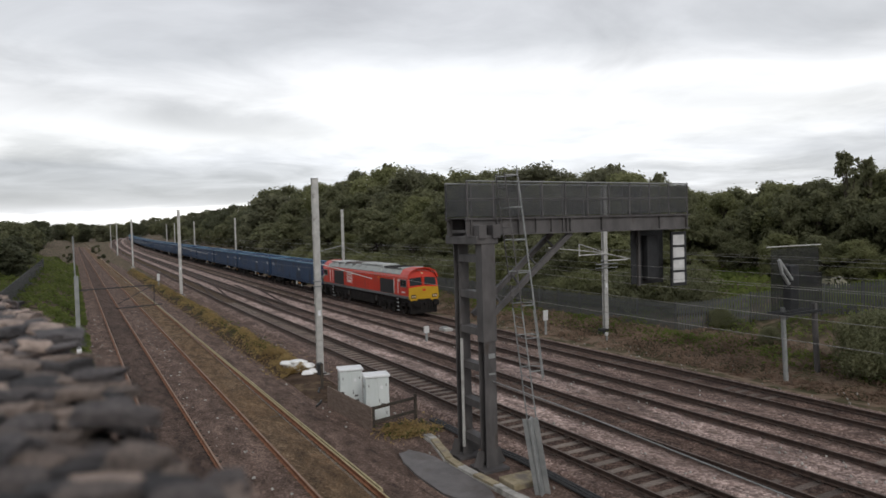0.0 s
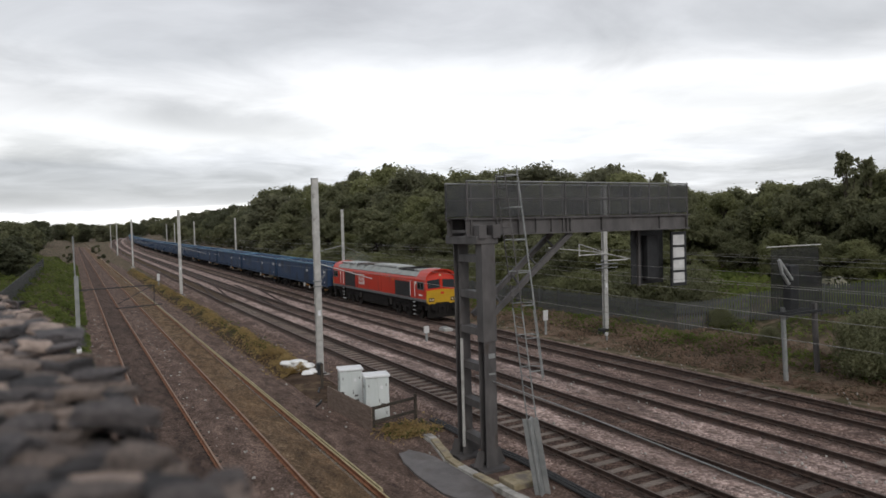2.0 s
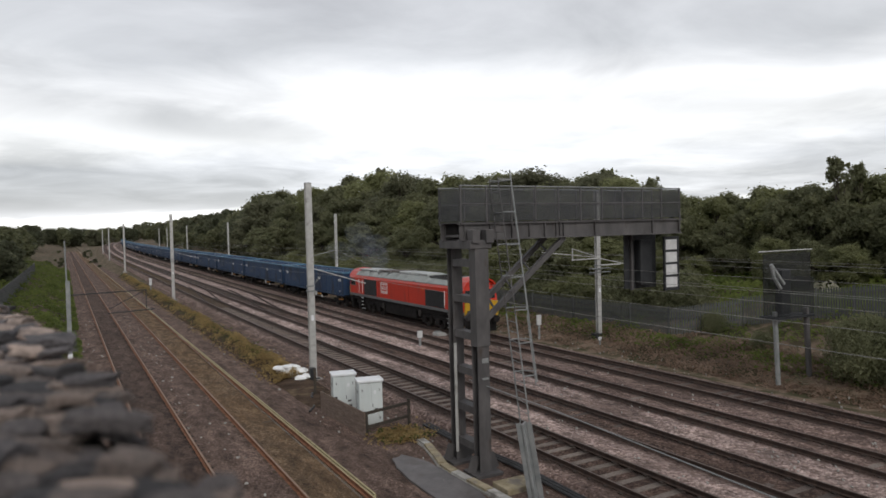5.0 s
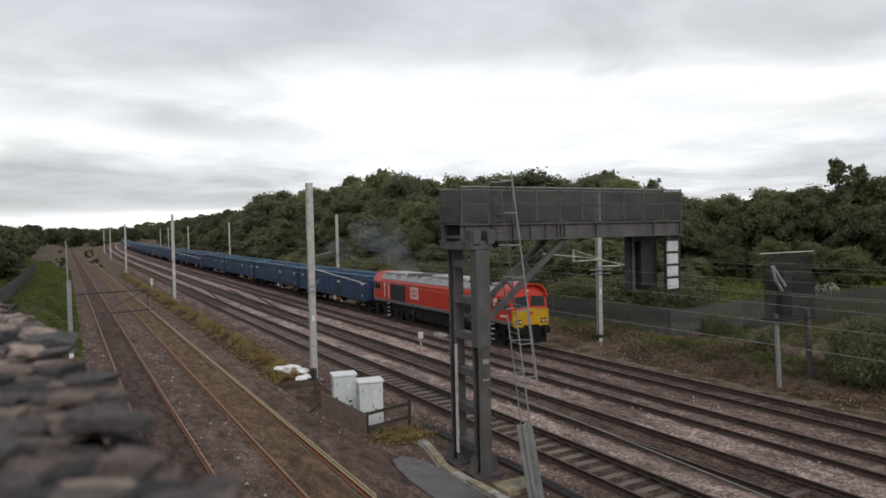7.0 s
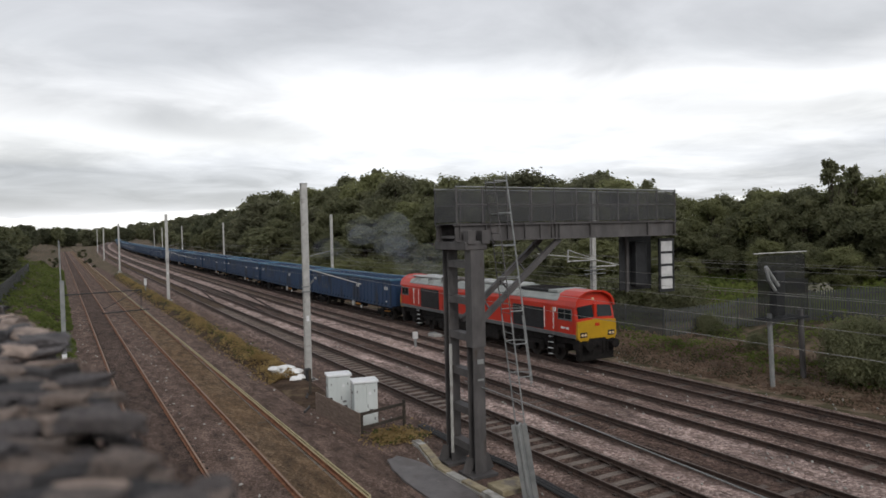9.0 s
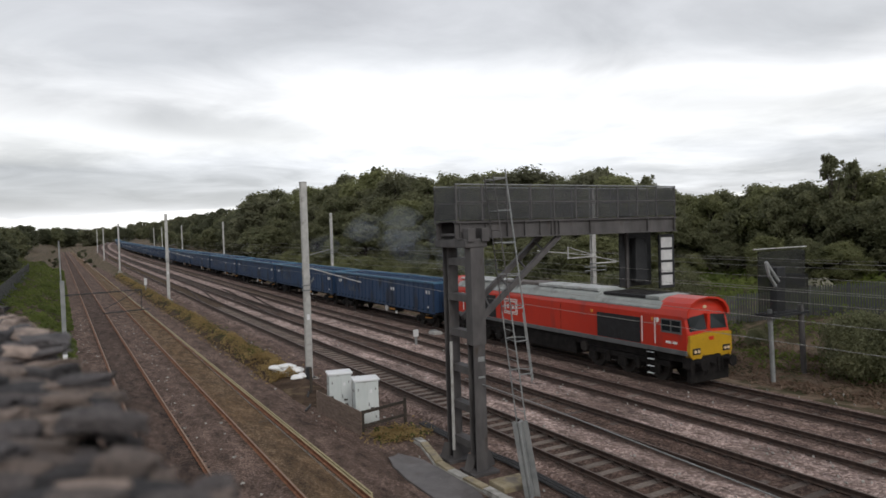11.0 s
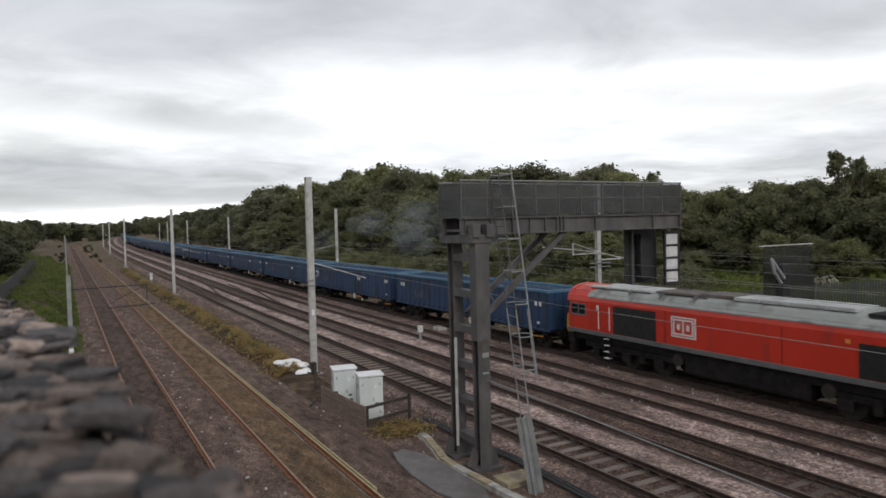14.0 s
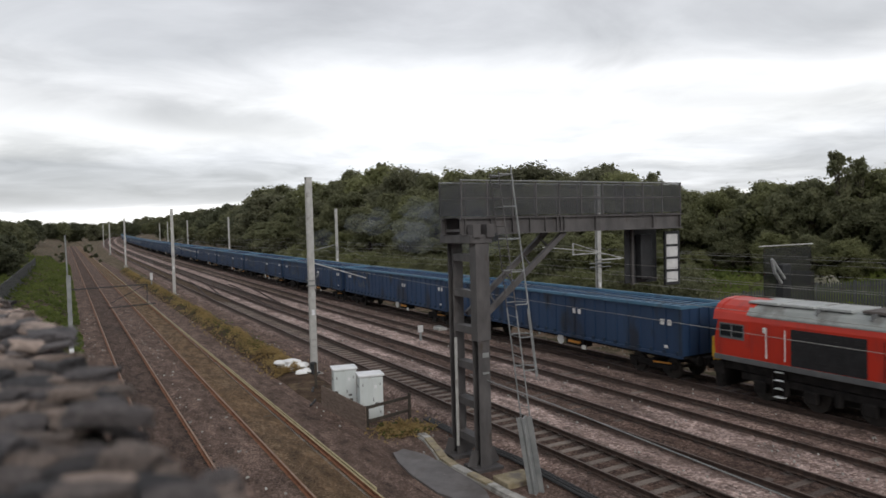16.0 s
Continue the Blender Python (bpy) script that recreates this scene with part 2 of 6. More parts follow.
FAST_RAILS = [x + k * 0.7525 for x in (13.74, 16.90, 20.50, 24.11) for k in (-1, 1)]
M = {
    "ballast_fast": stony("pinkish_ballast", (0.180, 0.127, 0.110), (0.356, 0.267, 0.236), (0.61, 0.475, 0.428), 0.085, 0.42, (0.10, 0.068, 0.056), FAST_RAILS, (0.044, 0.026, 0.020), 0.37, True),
    "ballast_slow": stony("grey_ballast", (0.084, 0.055, 0.043), (0.134, 0.090, 0.072), (0.245, 0.175, 0.144), 0.048, 0.45, (0.078, 0.052, 0.041)),
    "ballast_dark": stony("oily_ballast", (0.042, 0.025, 0.019), (0.084, 0.053, 0.041), (0.170, 0.116, 0.094), 0.065, 0.4, (0.046, 0.028, 0.023), FAST_RAILS, (0.026, 0.017, 0.014), 0.30, True),
    "ballast_brown": stony("silted_ballast", (0.082, 0.050, 0.029), (0.140, 0.092, 0.054), (0.22, 0.16, 0.105), 0.05, 0.5, (0.135, 0.082, 0.042)),
    "ballast_mid": stony("brown_ballast", (0.092, 0.061, 0.050), (0.188, 0.131, 0.111), (0.37, 0.275, 0.238), 0.075, 0.42, (0.085, 0.056, 0.046), FAST_RAILS, (0.045, 0.030, 0.024), 0.40, True),
    "ballast_soot": stony("sooty_ballast", (0.045, 0.029, 0.023), (0.086, 0.057, 0.045), (0.165, 0.118, 0.096), 0.048, 0.4, (0.056, 0.037, 0.030)),
    "ballast_soot_fast": stony("sooty_fast_ballast", (0.046, 0.028, 0.022), (0.094, 0.060, 0.047), (0.20, 0.140, 0.114), 0.065, 0.4, (0.052, 0.034, 0.028), FAST_RAILS, (0.026, 0.017, 0.014), 0.30, True),
    "earth": material("earth_and_grass", (0.05, 0.05, 0.025), (0.095, 0.075, 0.05), 0.5, 0.97, bump=0.6, fine_scale=9, spots=((0.165, 0.122, 0.09), 0.9, 0.46), spec=0.1),
    "soil": material("dark_brown_soil", (0.038, 0.025, 0.017), (0.085, 0.058, 0.040), 1.6, 0.97, bump=0.8, fine_scale=14, spots=((0.13, 0.095, 0.062), 1.3, 0.56), spec=0.1),
    "rust": material("rusty_rail_steel", (0.14, 0.056, 0.027), (0.25, 0.112, 0.058), 5, 0.8, 0.1, 0.2),
    "railtop": material("worn_rail_head", (0.10, 0.075, 0.062), (0.17, 0.13, 0.11), 4, 0.5, 0.4, 0.05),
    "railtop_slow": material("rusted_rail_head", (0.21, 0.135, 0.09), (0.30, 0.22, 0.165), 4, 0.6, 0.2, 0.05),
    "darkrail": material("dark_rail_steel", (0.034, 0.022, 0.017), (0.068, 0.043, 0.033), 5, 0.8, 0.1, 0.2),
    "yellowrail": material("lichened_rail", (0.27, 0.23, 0.125), (0.40, 0.345, 0.20), 6, 0.75, 0.0, 0.2),
    "sleeper": shaded_sleeper("weathered_sleeper", (0.13, 0.105, 0.09), (0.24, 0.20, 0.17), (0.03, 0.021, 0.017)),
    "sleeper_mid": shaded_sleeper("sooty_sleeper", (0.07, 0.054, 0.046), (0.145, 0.115, 0.098), (0.024, 0.017, 0.014)),
    "sleeper_dark": material("oiled_timber_sleeper", (0.028, 0.022, 0.018), (0.06, 0.05, 0.042), 5, 0.95, bump=0.4, island=0.3, stretch=(1, 5, 5)),
    "sleeper_brown": material("silted_sleeper", (0.065, 0.046, 0.03), (0.115, 0.082, 0.052), 5, 0.95, bump=0.4, island=0.3, stretch=(1, 5, 5)),
    "galv": material("galvanised_steel", (0.35, 0.345, 0.33), (0.48, 0.475, 0.455), 3, 0.55, 0.25, 0.08, spots=((0.24, 0.23, 0.21), 2.0, 0.58)),
    "galv_dim": material("dull_galvanised_steel", (0.19, 0.20, 0.20), (0.28, 0.285, 0.28), 3, 0.6, 0.2, 0.08),
    "steel_dark": material("weathered_grey_paint_steel", (0.064, 0.060, 0.060), (0.108, 0.101, 0.100), 2.2, 0.6, 0.1, 0.12, spots=((0.06, 0.048, 0.042), 3.0, 0.62), stretch=(1, 1, 0.4)),
    "steel_black": material("black_painted_plate", (0.016, 0.017, 0.019), (0.03, 0.031, 0.033), 3, 0.55, 0.1, 0.08),
    "white_panel": material("white_enamel_panel", (0.62, 0.63, 0.64), (0.74, 0.75, 0.76), 2, 0.5, 0, 0.03),
    "dull_white": material("weathered_white_panel", (0.42, 0.42, 0.42), (0.55, 0.55, 0.54), 4, 0.6, 0, 0.03),
    "blossom": leafy("cream_blossom", (0.34, 0.33, 0.24), (0.50, 0.48, 0.37)),
    "cabinet": material("pale_grey_cabinet_paint", (0.50, 0.54, 0.53), (0.60, 0.63, 0.62), 1.6, 0.5, 0, 0.04, spots=((0.38, 0.39, 0.37), 4, 0.63), stretch=(1, 1, 0.3)),
    "timber": material("weathered_timber", (0.12, 0.085, 0.066), (0.22, 0.165, 0.135), 3, 0.95, bump=0.5, stretch=(1, 1, 6)),
    "timber_dark": material("dark_creosoted_timber", (0.03, 0.025, 0.02), (0.065, 0.052, 0.04), 3, 0.9, bump=0.4),
    "concrete": material("weathered_concrete", (0.27, 0.26, 0.24), (0.40, 0.385, 0.355), 3, 0.93, bump=0.3, spots=((0.19, 0.18, 0.16), 2.2, 0.57)),
    "concrete_yellow": material("lichened_concrete", (0.20, 0.165, 0.10), (0.33, 0.28, 0.19), 3, 0.93, bump=0.3, spots=((0.18, 0.155, 0.13), 2.2, 0.55)),
    "cable": material("black_cable", (0.02, 0.02, 0.021), (0.035, 0.035, 0.036), 4, 0.6, 0, 0.1),
    "wire": material("dull_contact_wire", (0.22, 0.21, 0.195), (0.30, 0.29, 0.27), 3, 0.5, 0.3, 0),
    "insulator": material("brown_glazed_insulator", (0.05, 0.02, 0.014), (0.08, 0.035, 0.024), 6, 0.25, 0, 0.0),
    "stone": None,
    # near-black, so the gaps between the parapet stones have their shade painted in
    "shaded_core": material("shadowed_rubble_core", (0.022, 0.02, 0.019), (0.045, 0.04, 0.038), 9, 0.98, bump=0.8),
    "bark": material("grey_brown_bark", (0.055, 0.045, 0.035), (0.10, 0.085, 0.065), 4, 0.95, bump=0.6, stretch=(1, 1, 0.25)),
    "fence": material("grey_palisade_steel", (0.068, 0.072, 0.070), (0.112, 0.116, 0.112), 1.5, 0.6, 0.2, 0.05, spots=((0.06, 0.055, 0.047), 2.5, 0.58)),
    "plastic": material("white_plastic_sheet", (0.66, 0.66, 0.65), (0.80, 0.80, 0.79), 3, 0.6, 0, 0.1),
    "tarmac": material("smooth_grey_slab", (0.088, 0.080, 0.079), (0.140, 0.129, 0.126), 1.5, 0.55, bump=0.2, spots=((0.085, 0.074, 0.069), 1.2, 0.56)),
    "red": material("traffic_red_paint", (0.42, 0.023, 0.009), (0.50, 0.031, 0.012), 0.8, 0.4, 0, 0.02, spots=((0.33, 0.026, 0.016), 1.6, 0.55), stretch=(1, 1, 0.35), coat=0.1),
    "roofgrey": material("grey_roof_paint", (0.235, 0.255, 0.245), (0.32, 0.335, 0.32), 1.2, 0.55, 0, 0.04, spots=((0.15, 0.15, 0.14), 1.0, 0.55)),
    "roofpale": material("pale_grey_roof_paint", (0.33, 0.345, 0.34), (0.42, 0.43, 0.42), 1.2, 0.55, 0, 0.04, spots=((0.24, 0.235, 0.22), 1.4, 0.57)),
    "solegrey": material("grey_solebar_paint", (0.085, 0.088, 0.09), (0.125, 0.128, 0.13), 2, 0.55, 0, 0.03, spots=((0.14, 0.13, 0.12), 2.5, 0.6)),
    "yellow": material("warning_yellow_paint", (0.39, 0.225, 0.012), (0.47, 0.275, 0.016), 1.5, 0.42, 0, 0.02, spots=((0.30, 0.18, 0.02), 3.0, 0.58), coat=0.2),
    "underframe": material("grimy_underframe", (0.008, 0.0072, 0.007), (0.019, 0.0165, 0.0155), 3, 0.9, 0.0, 0.25, spec=0.2),
    "grille": material("black_louvre", (0.012, 0.012, 0.013), (0.022, 0.022, 0.024), 4, 0.6, 0.2, 0.05),
    "exhaust": material("sooty_silencer", (0.075, 0.066, 0.06), (0.15, 0.13, 0.12), 1.6, 0.8, 0.1, 0.15),
    "wheel": material("wheel_steel", (0.02, 0.017, 0.015), (0.04, 0.034, 0.03), 4, 0.75, 0.2, 0.1),
    "blue": material("blue_wagon_paint", (0.013, 0.033, 0.078), (0.021, 0.048, 0.102), 0.7, 0.5, 0.0, 0.05, spots=((0.016, 0.022, 0.036), 0.9, 0.53), stretch=(1, 1, 0.35), island=0.14),
    "bluedark": material("grimy_blue_steel", (0.010, 0.022, 0.045), (0.018, 0.034, 0.062), 2.0, 0.6, 0.0, 0.05),
    "bluetop": material("pale_blue_capping", (0.048, 0.125, 0.20), (0.080, 0.175, 0.26), 1.2, 0.5, 0.0, 0.05, spots=((0.06, 0.105, 0.155), 1.4, 0.58)),
    "whitemark": material("white_stencil_paint", (0.55, 0.54, 0.52), (0.66, 0.65, 0.63), 3, 0.6, 0, 0),
    "orange": material("orange_brake_paint", (0.50, 0.20, 0.03), (0.62, 0.27, 0.04), 4, 0.6, 0, 0.05),
    "grass": leafy("dry_verge_grass", (0.225, 0.155, 0.062), (0.40, 0.295, 0.13)),
    "grassgreen": leafy("green_verge_grass", (0.075, 0.10, 0.026), (0.14, 0.165, 0.05)),
    "bramble": leafy("bramble_leaves", (0.085, 0.115, 0.026), (0.18, 0.215, 0.055)),
    "deadscrub": leafy("brown_dead_scrub", (0.15, 0.102, 0.072), (0.285, 0.205, 0.152)),
    "leaf_a": leafy("dark_oak_leaves", (0.116, 0.121, 0.074), (0.210, 0.210, 0.130), scale=0.35),
    "leaf_b": leafy("ash_leaves", (0.132, 0.142, 0.076), (0.232, 0.235, 0.134), scale=0.35),
    "leaf_c": leafy("willow_leaves", (0.160, 0.172, 0.080), (0.262, 0.268, 0.134), scale=0.35),
    "leaf_far": leafy("far_wood_leaves", (0.086, 0.094, 0.056), (0.142, 0.150, 0.090), scale=0.1),
    "smoke": None,
}


def stone_material():
    """Gritstone whose tone goes from blue-grey to buff, stone by stone."""
    m = material("gritstone", (0.105, 0.097, 0.095), (0.285, 0.255, 0.240), 8, 0.95, bump=0.9, fine_scale=22, island=0.0)
    n, l = m.node_tree.nodes, m.node_tree.links
    b = n["Principled BSDF"]
    base = b.inputs["Base Color"].links[0].from_socket
    oi = n.new("ShaderNodeObjectInfo")
    r = n.new("ShaderNodeValToRGB")
    r.color_ramp.elements[0].color, r.color_ramp.elements[1].color = (0.32, 0.34, 0.38, 1), (2.5, 2.15, 1.9, 1)
    r.color_ramp.elements.new(0.45).color = (0.72, 0.72, 0.76, 1)
    r.color_ramp.elements.new(0.8).color = (1.15, 1.02, 0.93, 1)
    geo = n.new("ShaderNodeNewGeometry")
    both_r, frac = n.new("ShaderNodeMath"), n.new("ShaderNodeMath")
    both_r.operation, frac.operation = "ADD", "FRACT"
    l.new(oi.outputs["Random"], both_r.inputs[0])
    l.new(geo.outputs["Random Per Island"], both_r.inputs[1])
    l.new(both_r.outputs[0], frac.inputs[0])
    l.new(frac.outputs[0], r.inputs[0])
    mu = n.new("ShaderNodeVectorMath")
    mu.operation = "MULTIPLY"
    l.new(base, mu.inputs[0])
    l.new(r.outputs[0], mu.inputs[1])
    l.new(mu.outputs[0], b.inputs["Base Color"])
    return m


M["stone"] = stone_material()
gl = bpy.data.materials.new("dark_cab_glass")
gl.use_nodes = True
gb = gl.node_tree.nodes["Principled BSDF"]
gb.inputs["Base Color"].default_value = (0.015, 0.018, 0.02, 1)
gb.inputs["Roughness"].default_value = 0.12
gb.inputs["Specular IOR Level"].default_value = 0.2
M["glass"] = gl
lamp = bpy.data.materials.new("headlight_glow")
lamp.use_nodes = True
lamp.node_tree.nodes["Principled BSDF"].inputs["Base Color"].default_value = (0.25, 0.13, 0.05, 1)
lamp.node_tree.nodes["Principled BSDF"].inputs["Emission Color"].default_value = (1, 0.85, 0.6, 1)
lamp.node_tree.nodes["Principled BSDF"].inputs["Emission Strength"].default_value = 0.25
M["headlight"] = lamp
# thin drifting exhaust haze
sm = bpy.data.materials.new("blue_grey_exhaust_haze")
sm.use_nodes = True
sn, sl = sm.node_tree.nodes, sm.node_tree.links
sn.remove(sn["Principled BSDF"])
s_dif, s_tra, s_clear = sn.new("ShaderNodeBsdfDiffuse"), sn.new("ShaderNodeBsdfTranslucent"), sn.new("ShaderNodeBsdfTransparent")
s_a, s_b = sn.new("ShaderNodeMixShader"), sn.new("ShaderNodeMixShader")
s_dif.inputs[0].default_value = s_tra.inputs[0].default_value = (0.42, 0.46, 0.52, 1)
s_a.inputs[0].default_value, s_b.inputs[0].default_value = 0.5, 0.045
sl.new(s_dif.outputs[0], s_a.inputs[1])
sl.new(s_tra.outputs[0], s_a.inputs[2])
sl.new(s_clear.outputs[0], s_b.inputs[1])
sl.new(s_a.outputs[0], s_b.inputs[2])
sl.new(s_b.outputs[0], sn["Material Output"].inputs[0])
M["smoke"] = sm
# woven mesh screens
mesh_m = material("grey_mesh_screen", (0.055, 0.057, 0.060), (0.085, 0.087, 0.090), 2, 0.7, 0.1, 0)
mesh_m.node_tree.nodes["Principled BSDF"].inputs["Alpha"].default_value = 0.32
M["screen"] = mesh_m
dark_mesh = material("black_mesh_screen", (0.020, 0.021, 0.022), (0.036, 0.037, 0.038), 2, 0.8, 0.1, 0)
dark_mesh.node_tree.nodes["Principled BSDF"].inputs["Alpha"].default_value = 0.40
M["dark_screen"] = dark_mesh


# ---------------------------------------------------------------- building helpers
def part(name, bm, mat, parent, label=""):
    me = bpy.data.meshes.new(name)
    bm.to_mesh(me)
    bm.free()
    me.materials.append(M[mat])
    ob = new(name, me)
    ob.parent = parent
    if label:
        ob["label"] = label
    return ob


def shared(name, me, parent, m):
    ob = new(name, me)
    ob.parent = parent
    ob.matrix_basis = m
    return ob


def thing(name, label, category, m=None, group="", kind=""):
    ob = new(name)
    ob.empty_display_size = 0.2
    if m is not None:
        ob.matrix_basis = m
    return tagged(ob, label, category, group, kind)


def solid(name, bm, mat, label, category, m=None, group="", kind=""):
    ob = part(name, bm, mat, None)
    if m is not None:
        ob.matrix_basis = m
    return tagged(ob, label, category, group, kind)


def box(bm, x0, x1, y0, y1, z0, z1, bevel=0.0):
    vs = bmesh.ops.create_cube(bm, size=1.0, matrix=Matrix.Translation(((x0 + x1) / 2, (y0 + y1) / 2, (z0 + z1) / 2)) @ Matrix.Diagonal((x1 - x0, y1 - y0, z1 - z0, 1)))["verts"]
    if bevel:
        es = list({e for v in vs for e in v.link_edges})
        bmesh.ops.bevel(bm, geom=es, offset=bevel, segments=2, affect="EDGES", profile=0.6)
    return bm


def bx(*a, bevel=0.0):
    return box(bmesh.new(), *a, bevel=bevel)


def rod(bm, p0, p1, r, seg=8, r2=None):
    p0, p1 = Vector(p0), Vector(p1)
    d = p1 - p0
    m = Matrix.Translation((p0 + p1) / 2) @ d.to_track_quat("Z", "Y").to_matrix().to_4x4()
    bmesh.ops.create_cone(bm, cap_ends=True, segments=seg, radius1=r, radius2=r if r2 is None else r2, depth=d.length, matrix=m)
    return bm


def beam(bm, p0, p1, w, h):
    """A square bar from p0 to p1."""
    p0, p1 = Vector(p0), Vector(p1)
    d = p1 - p0
    m = Matrix.Translation((p0 + p1) / 2) @ d.to_track_quat("Y", "Z").to_matrix().to_4x4() @ Matrix.Diagonal((w, d.length, h, 1))
    bmesh.ops.create_cube(bm, size=1.0, matrix=m)
    return bm


def ibeam(bm, x, y, z0, z1, w, d, t=0.02):
    """An upright H-section, its web along y."""
    a, b = w / 2, d / 2
    prof = [(-a, -b), (a, -b), (a, -b + t), (t / 2, -b + t), (t / 2, b - t), (a, b - t), (a, b), (-a, b), (-a, b - t), (-t / 2, b - t), (-t / 2, -b + t), (-a, -b + t)]
    lo = [bm.verts.new((x + u, y + v, z0)) for u, v in prof]
    hi = [bm.verts.new((x + u, y + v, z1)) for u, v in prof]
    for i in range(12):
        j = (i + 1) % 12
        bm.faces.new((lo[i], lo[j], hi[j], hi[i]))
    bm.faces.new(lo[::-1])
    bm.faces.new(hi)
    return bm


def bend(y):
    """The fast lines swing to the right far off."""
    return max(0.0, y - 170.0) ** 2 / (2 * 5500.0)


def climb(y):
    """The fast lines rise gently away from the bridge."""
    return 0.006 * max(0.0, y - 70.0)


def sweep(bm, profile, path):
    """A closed profile [(x, z)] carried along path [(x, y, z)]."""
    rings = [[bm.verts.new((px + a, py, pz + b)) for a, b in profile] for px, py, pz in path]
    for r0, r1 in zip(rings, rings[1:]):
        for i in range(len(profile)):
            j = (i + 1) % len(profile)
            bm.faces.new((r0[i], r0[j], r1[j], r1[i]))
    bm.faces.new(rings[0][::-1])
    bm.faces.new(rings[-1])
    bmesh.ops.recalc_face_normals(bm, faces=bm.faces)
    return bm


def leaves_mesh(name, mat, spots, size, seed, spread=0.42, single=False):
    """Many small folded leaf sprays at the given (place, outward) spots; single: one three-cornered leaf each."""
    rng = np.random.RandomState(seed)
    n = len(spots)
    c = np.array([tuple(p) for p, o in spots])
    nrm = np.array([tuple(o) for p, o in spots]) + rng.normal(0, spread, (n, 3))
    nrm /= np.linalg.norm(nrm, axis=1)[:, None]
    ref = np.where(np.abs(nrm[:, 2:3]) > 0.8, np.array([[1.0, 0, 0]]), np.array([[0, 0, 1.0]]))
    u = np.cross(nrm, ref)
    u /= np.linalg.norm(u, axis=1)[:, None]
    v = np.cross(nrm, u)
    ang = rng.rand(n, 1) * 6.283
    a, b = u * np.cos(ang) + v * np.sin(ang), v * np.cos(ang) - u * np.sin(ang)
    s = size * (0.55 + 0.9 * rng.rand(n, 1))
    if single:
        k = 0.5 + 0.5 * rng.rand(n, 1)
        ring = [c - a * s, c + a * s * k - b * s * 0.75, c + a * s * 0.6 + b * s * k]
        faces = [(3 * i, 3 * i + 1, 3 * i + 2) for i in range(n)]
    else:
        ring = [c - a * s, c + b * s * 0.55 + nrm * s * 0.18, c + a * s, c - b * s * 0.55 + nrm * s * 0.18]
        faces = [f for i in range(n) for f in ((4 * i, 4 * i + 1, 4 * i + 2), (4 * i, 4 * i + 2, 4 * i + 3))]
    verts = np.stack(ring, axis=1).reshape(-1, 3)
    me = bpy.data.meshes.new(name)
    me.from_pydata(verts.tolist(), [], faces)
    me.materials.append(M[mat])
    return me


# ---------------------------------------------------------------- ground
def ground_z(x, y):
    x -= bend(y) if x > 9 else 0.0
    up_z = climb(y) * min(1.0, max(0.0, (x - 7.5) / 3.5))
    if x > 33.5:
        up_z += 0.13 * max(0.0, 30 - max(y, -10)) * min(1.0, (x - 33.5) / 3.5)
    pts = ((-400, 9.0), (-60, 6.0), (-16, 3.6), (-5, 1.6), (-1.5, 0.25), (0.3, -0.26), (8.0, -0.26), (9.4, -0.34), (11.6, -0.34), (12.4, -0.27), (26.2, -0.27),
           (27.6, -0.55), (30, -0.25), (34, 0.1), (45, 1.8), (70, 4.5), (140, 8.0), (900, 10.0))
    for (x0, z0), (x1, z1) in zip(pts, pts[1:]):
        if x <= x1:
            return up_z + z0 + (z1 - z0) * max(0.0, (x - x0) / (x1 - x0))
    return 10.0 + up_z


def build_ground():
    xs = [-3000, -900, -400, -120, -60, -30, -16, -10, -7, -5, -3.5, -2.5, -1.5, -0.7, 0.3, 4, 8, 8.7, 9.4, 10.5, 11.6, 12.4, 15, 20, 26.2, 27, 27.6, 28.5, 30, 31, 32, 33, 34, 36, 38, 41, 45, 50, 58, 70, 95, 140, 300, 900, 3000]
    ys = [-300, -60, -20, -8] + list(range(-4, 80, 3)) + list(range(80, 200, 12)) + list(range(200, 700, 40)) + [700, 850, 1000, 1300, 1800, 2600, 4000]
    bm = bmesh.new()
    rows = []
    for y in ys:
        row = []
        for x in xs:
            px = x + (bend(y) if x > 9 else 0)
            z = ground_z(px, y) - (0.25 if 0 < x < 27 else 0)
            if x < -1 or x > 27.6:
                z += 0.25 * noise.noise((px * 0.35, y * 0.35, 3.1)) + 0.6 * (abs(x) > 40) * noise.noise((px * 0.03, y * 0.03, 7))
            row.append(bm.verts.new((px, y, z)))
        rows.append(row)
    for a, b in zip(rows, rows[1:]):
        for i in range(len(xs) - 1):
            bm.faces.new((a[i], a[i + 1], b[i + 1], b[i]))
    return solid("ground", bm, "earth", "earth and rough grass along the railway cutting", "ground", kind="structure")


build_ground()
PATH_Y = list(range(-30, 180, 30)) + list(range(180, 1200, 15))
SLOW_Y = list(range(-30, 480, 25))


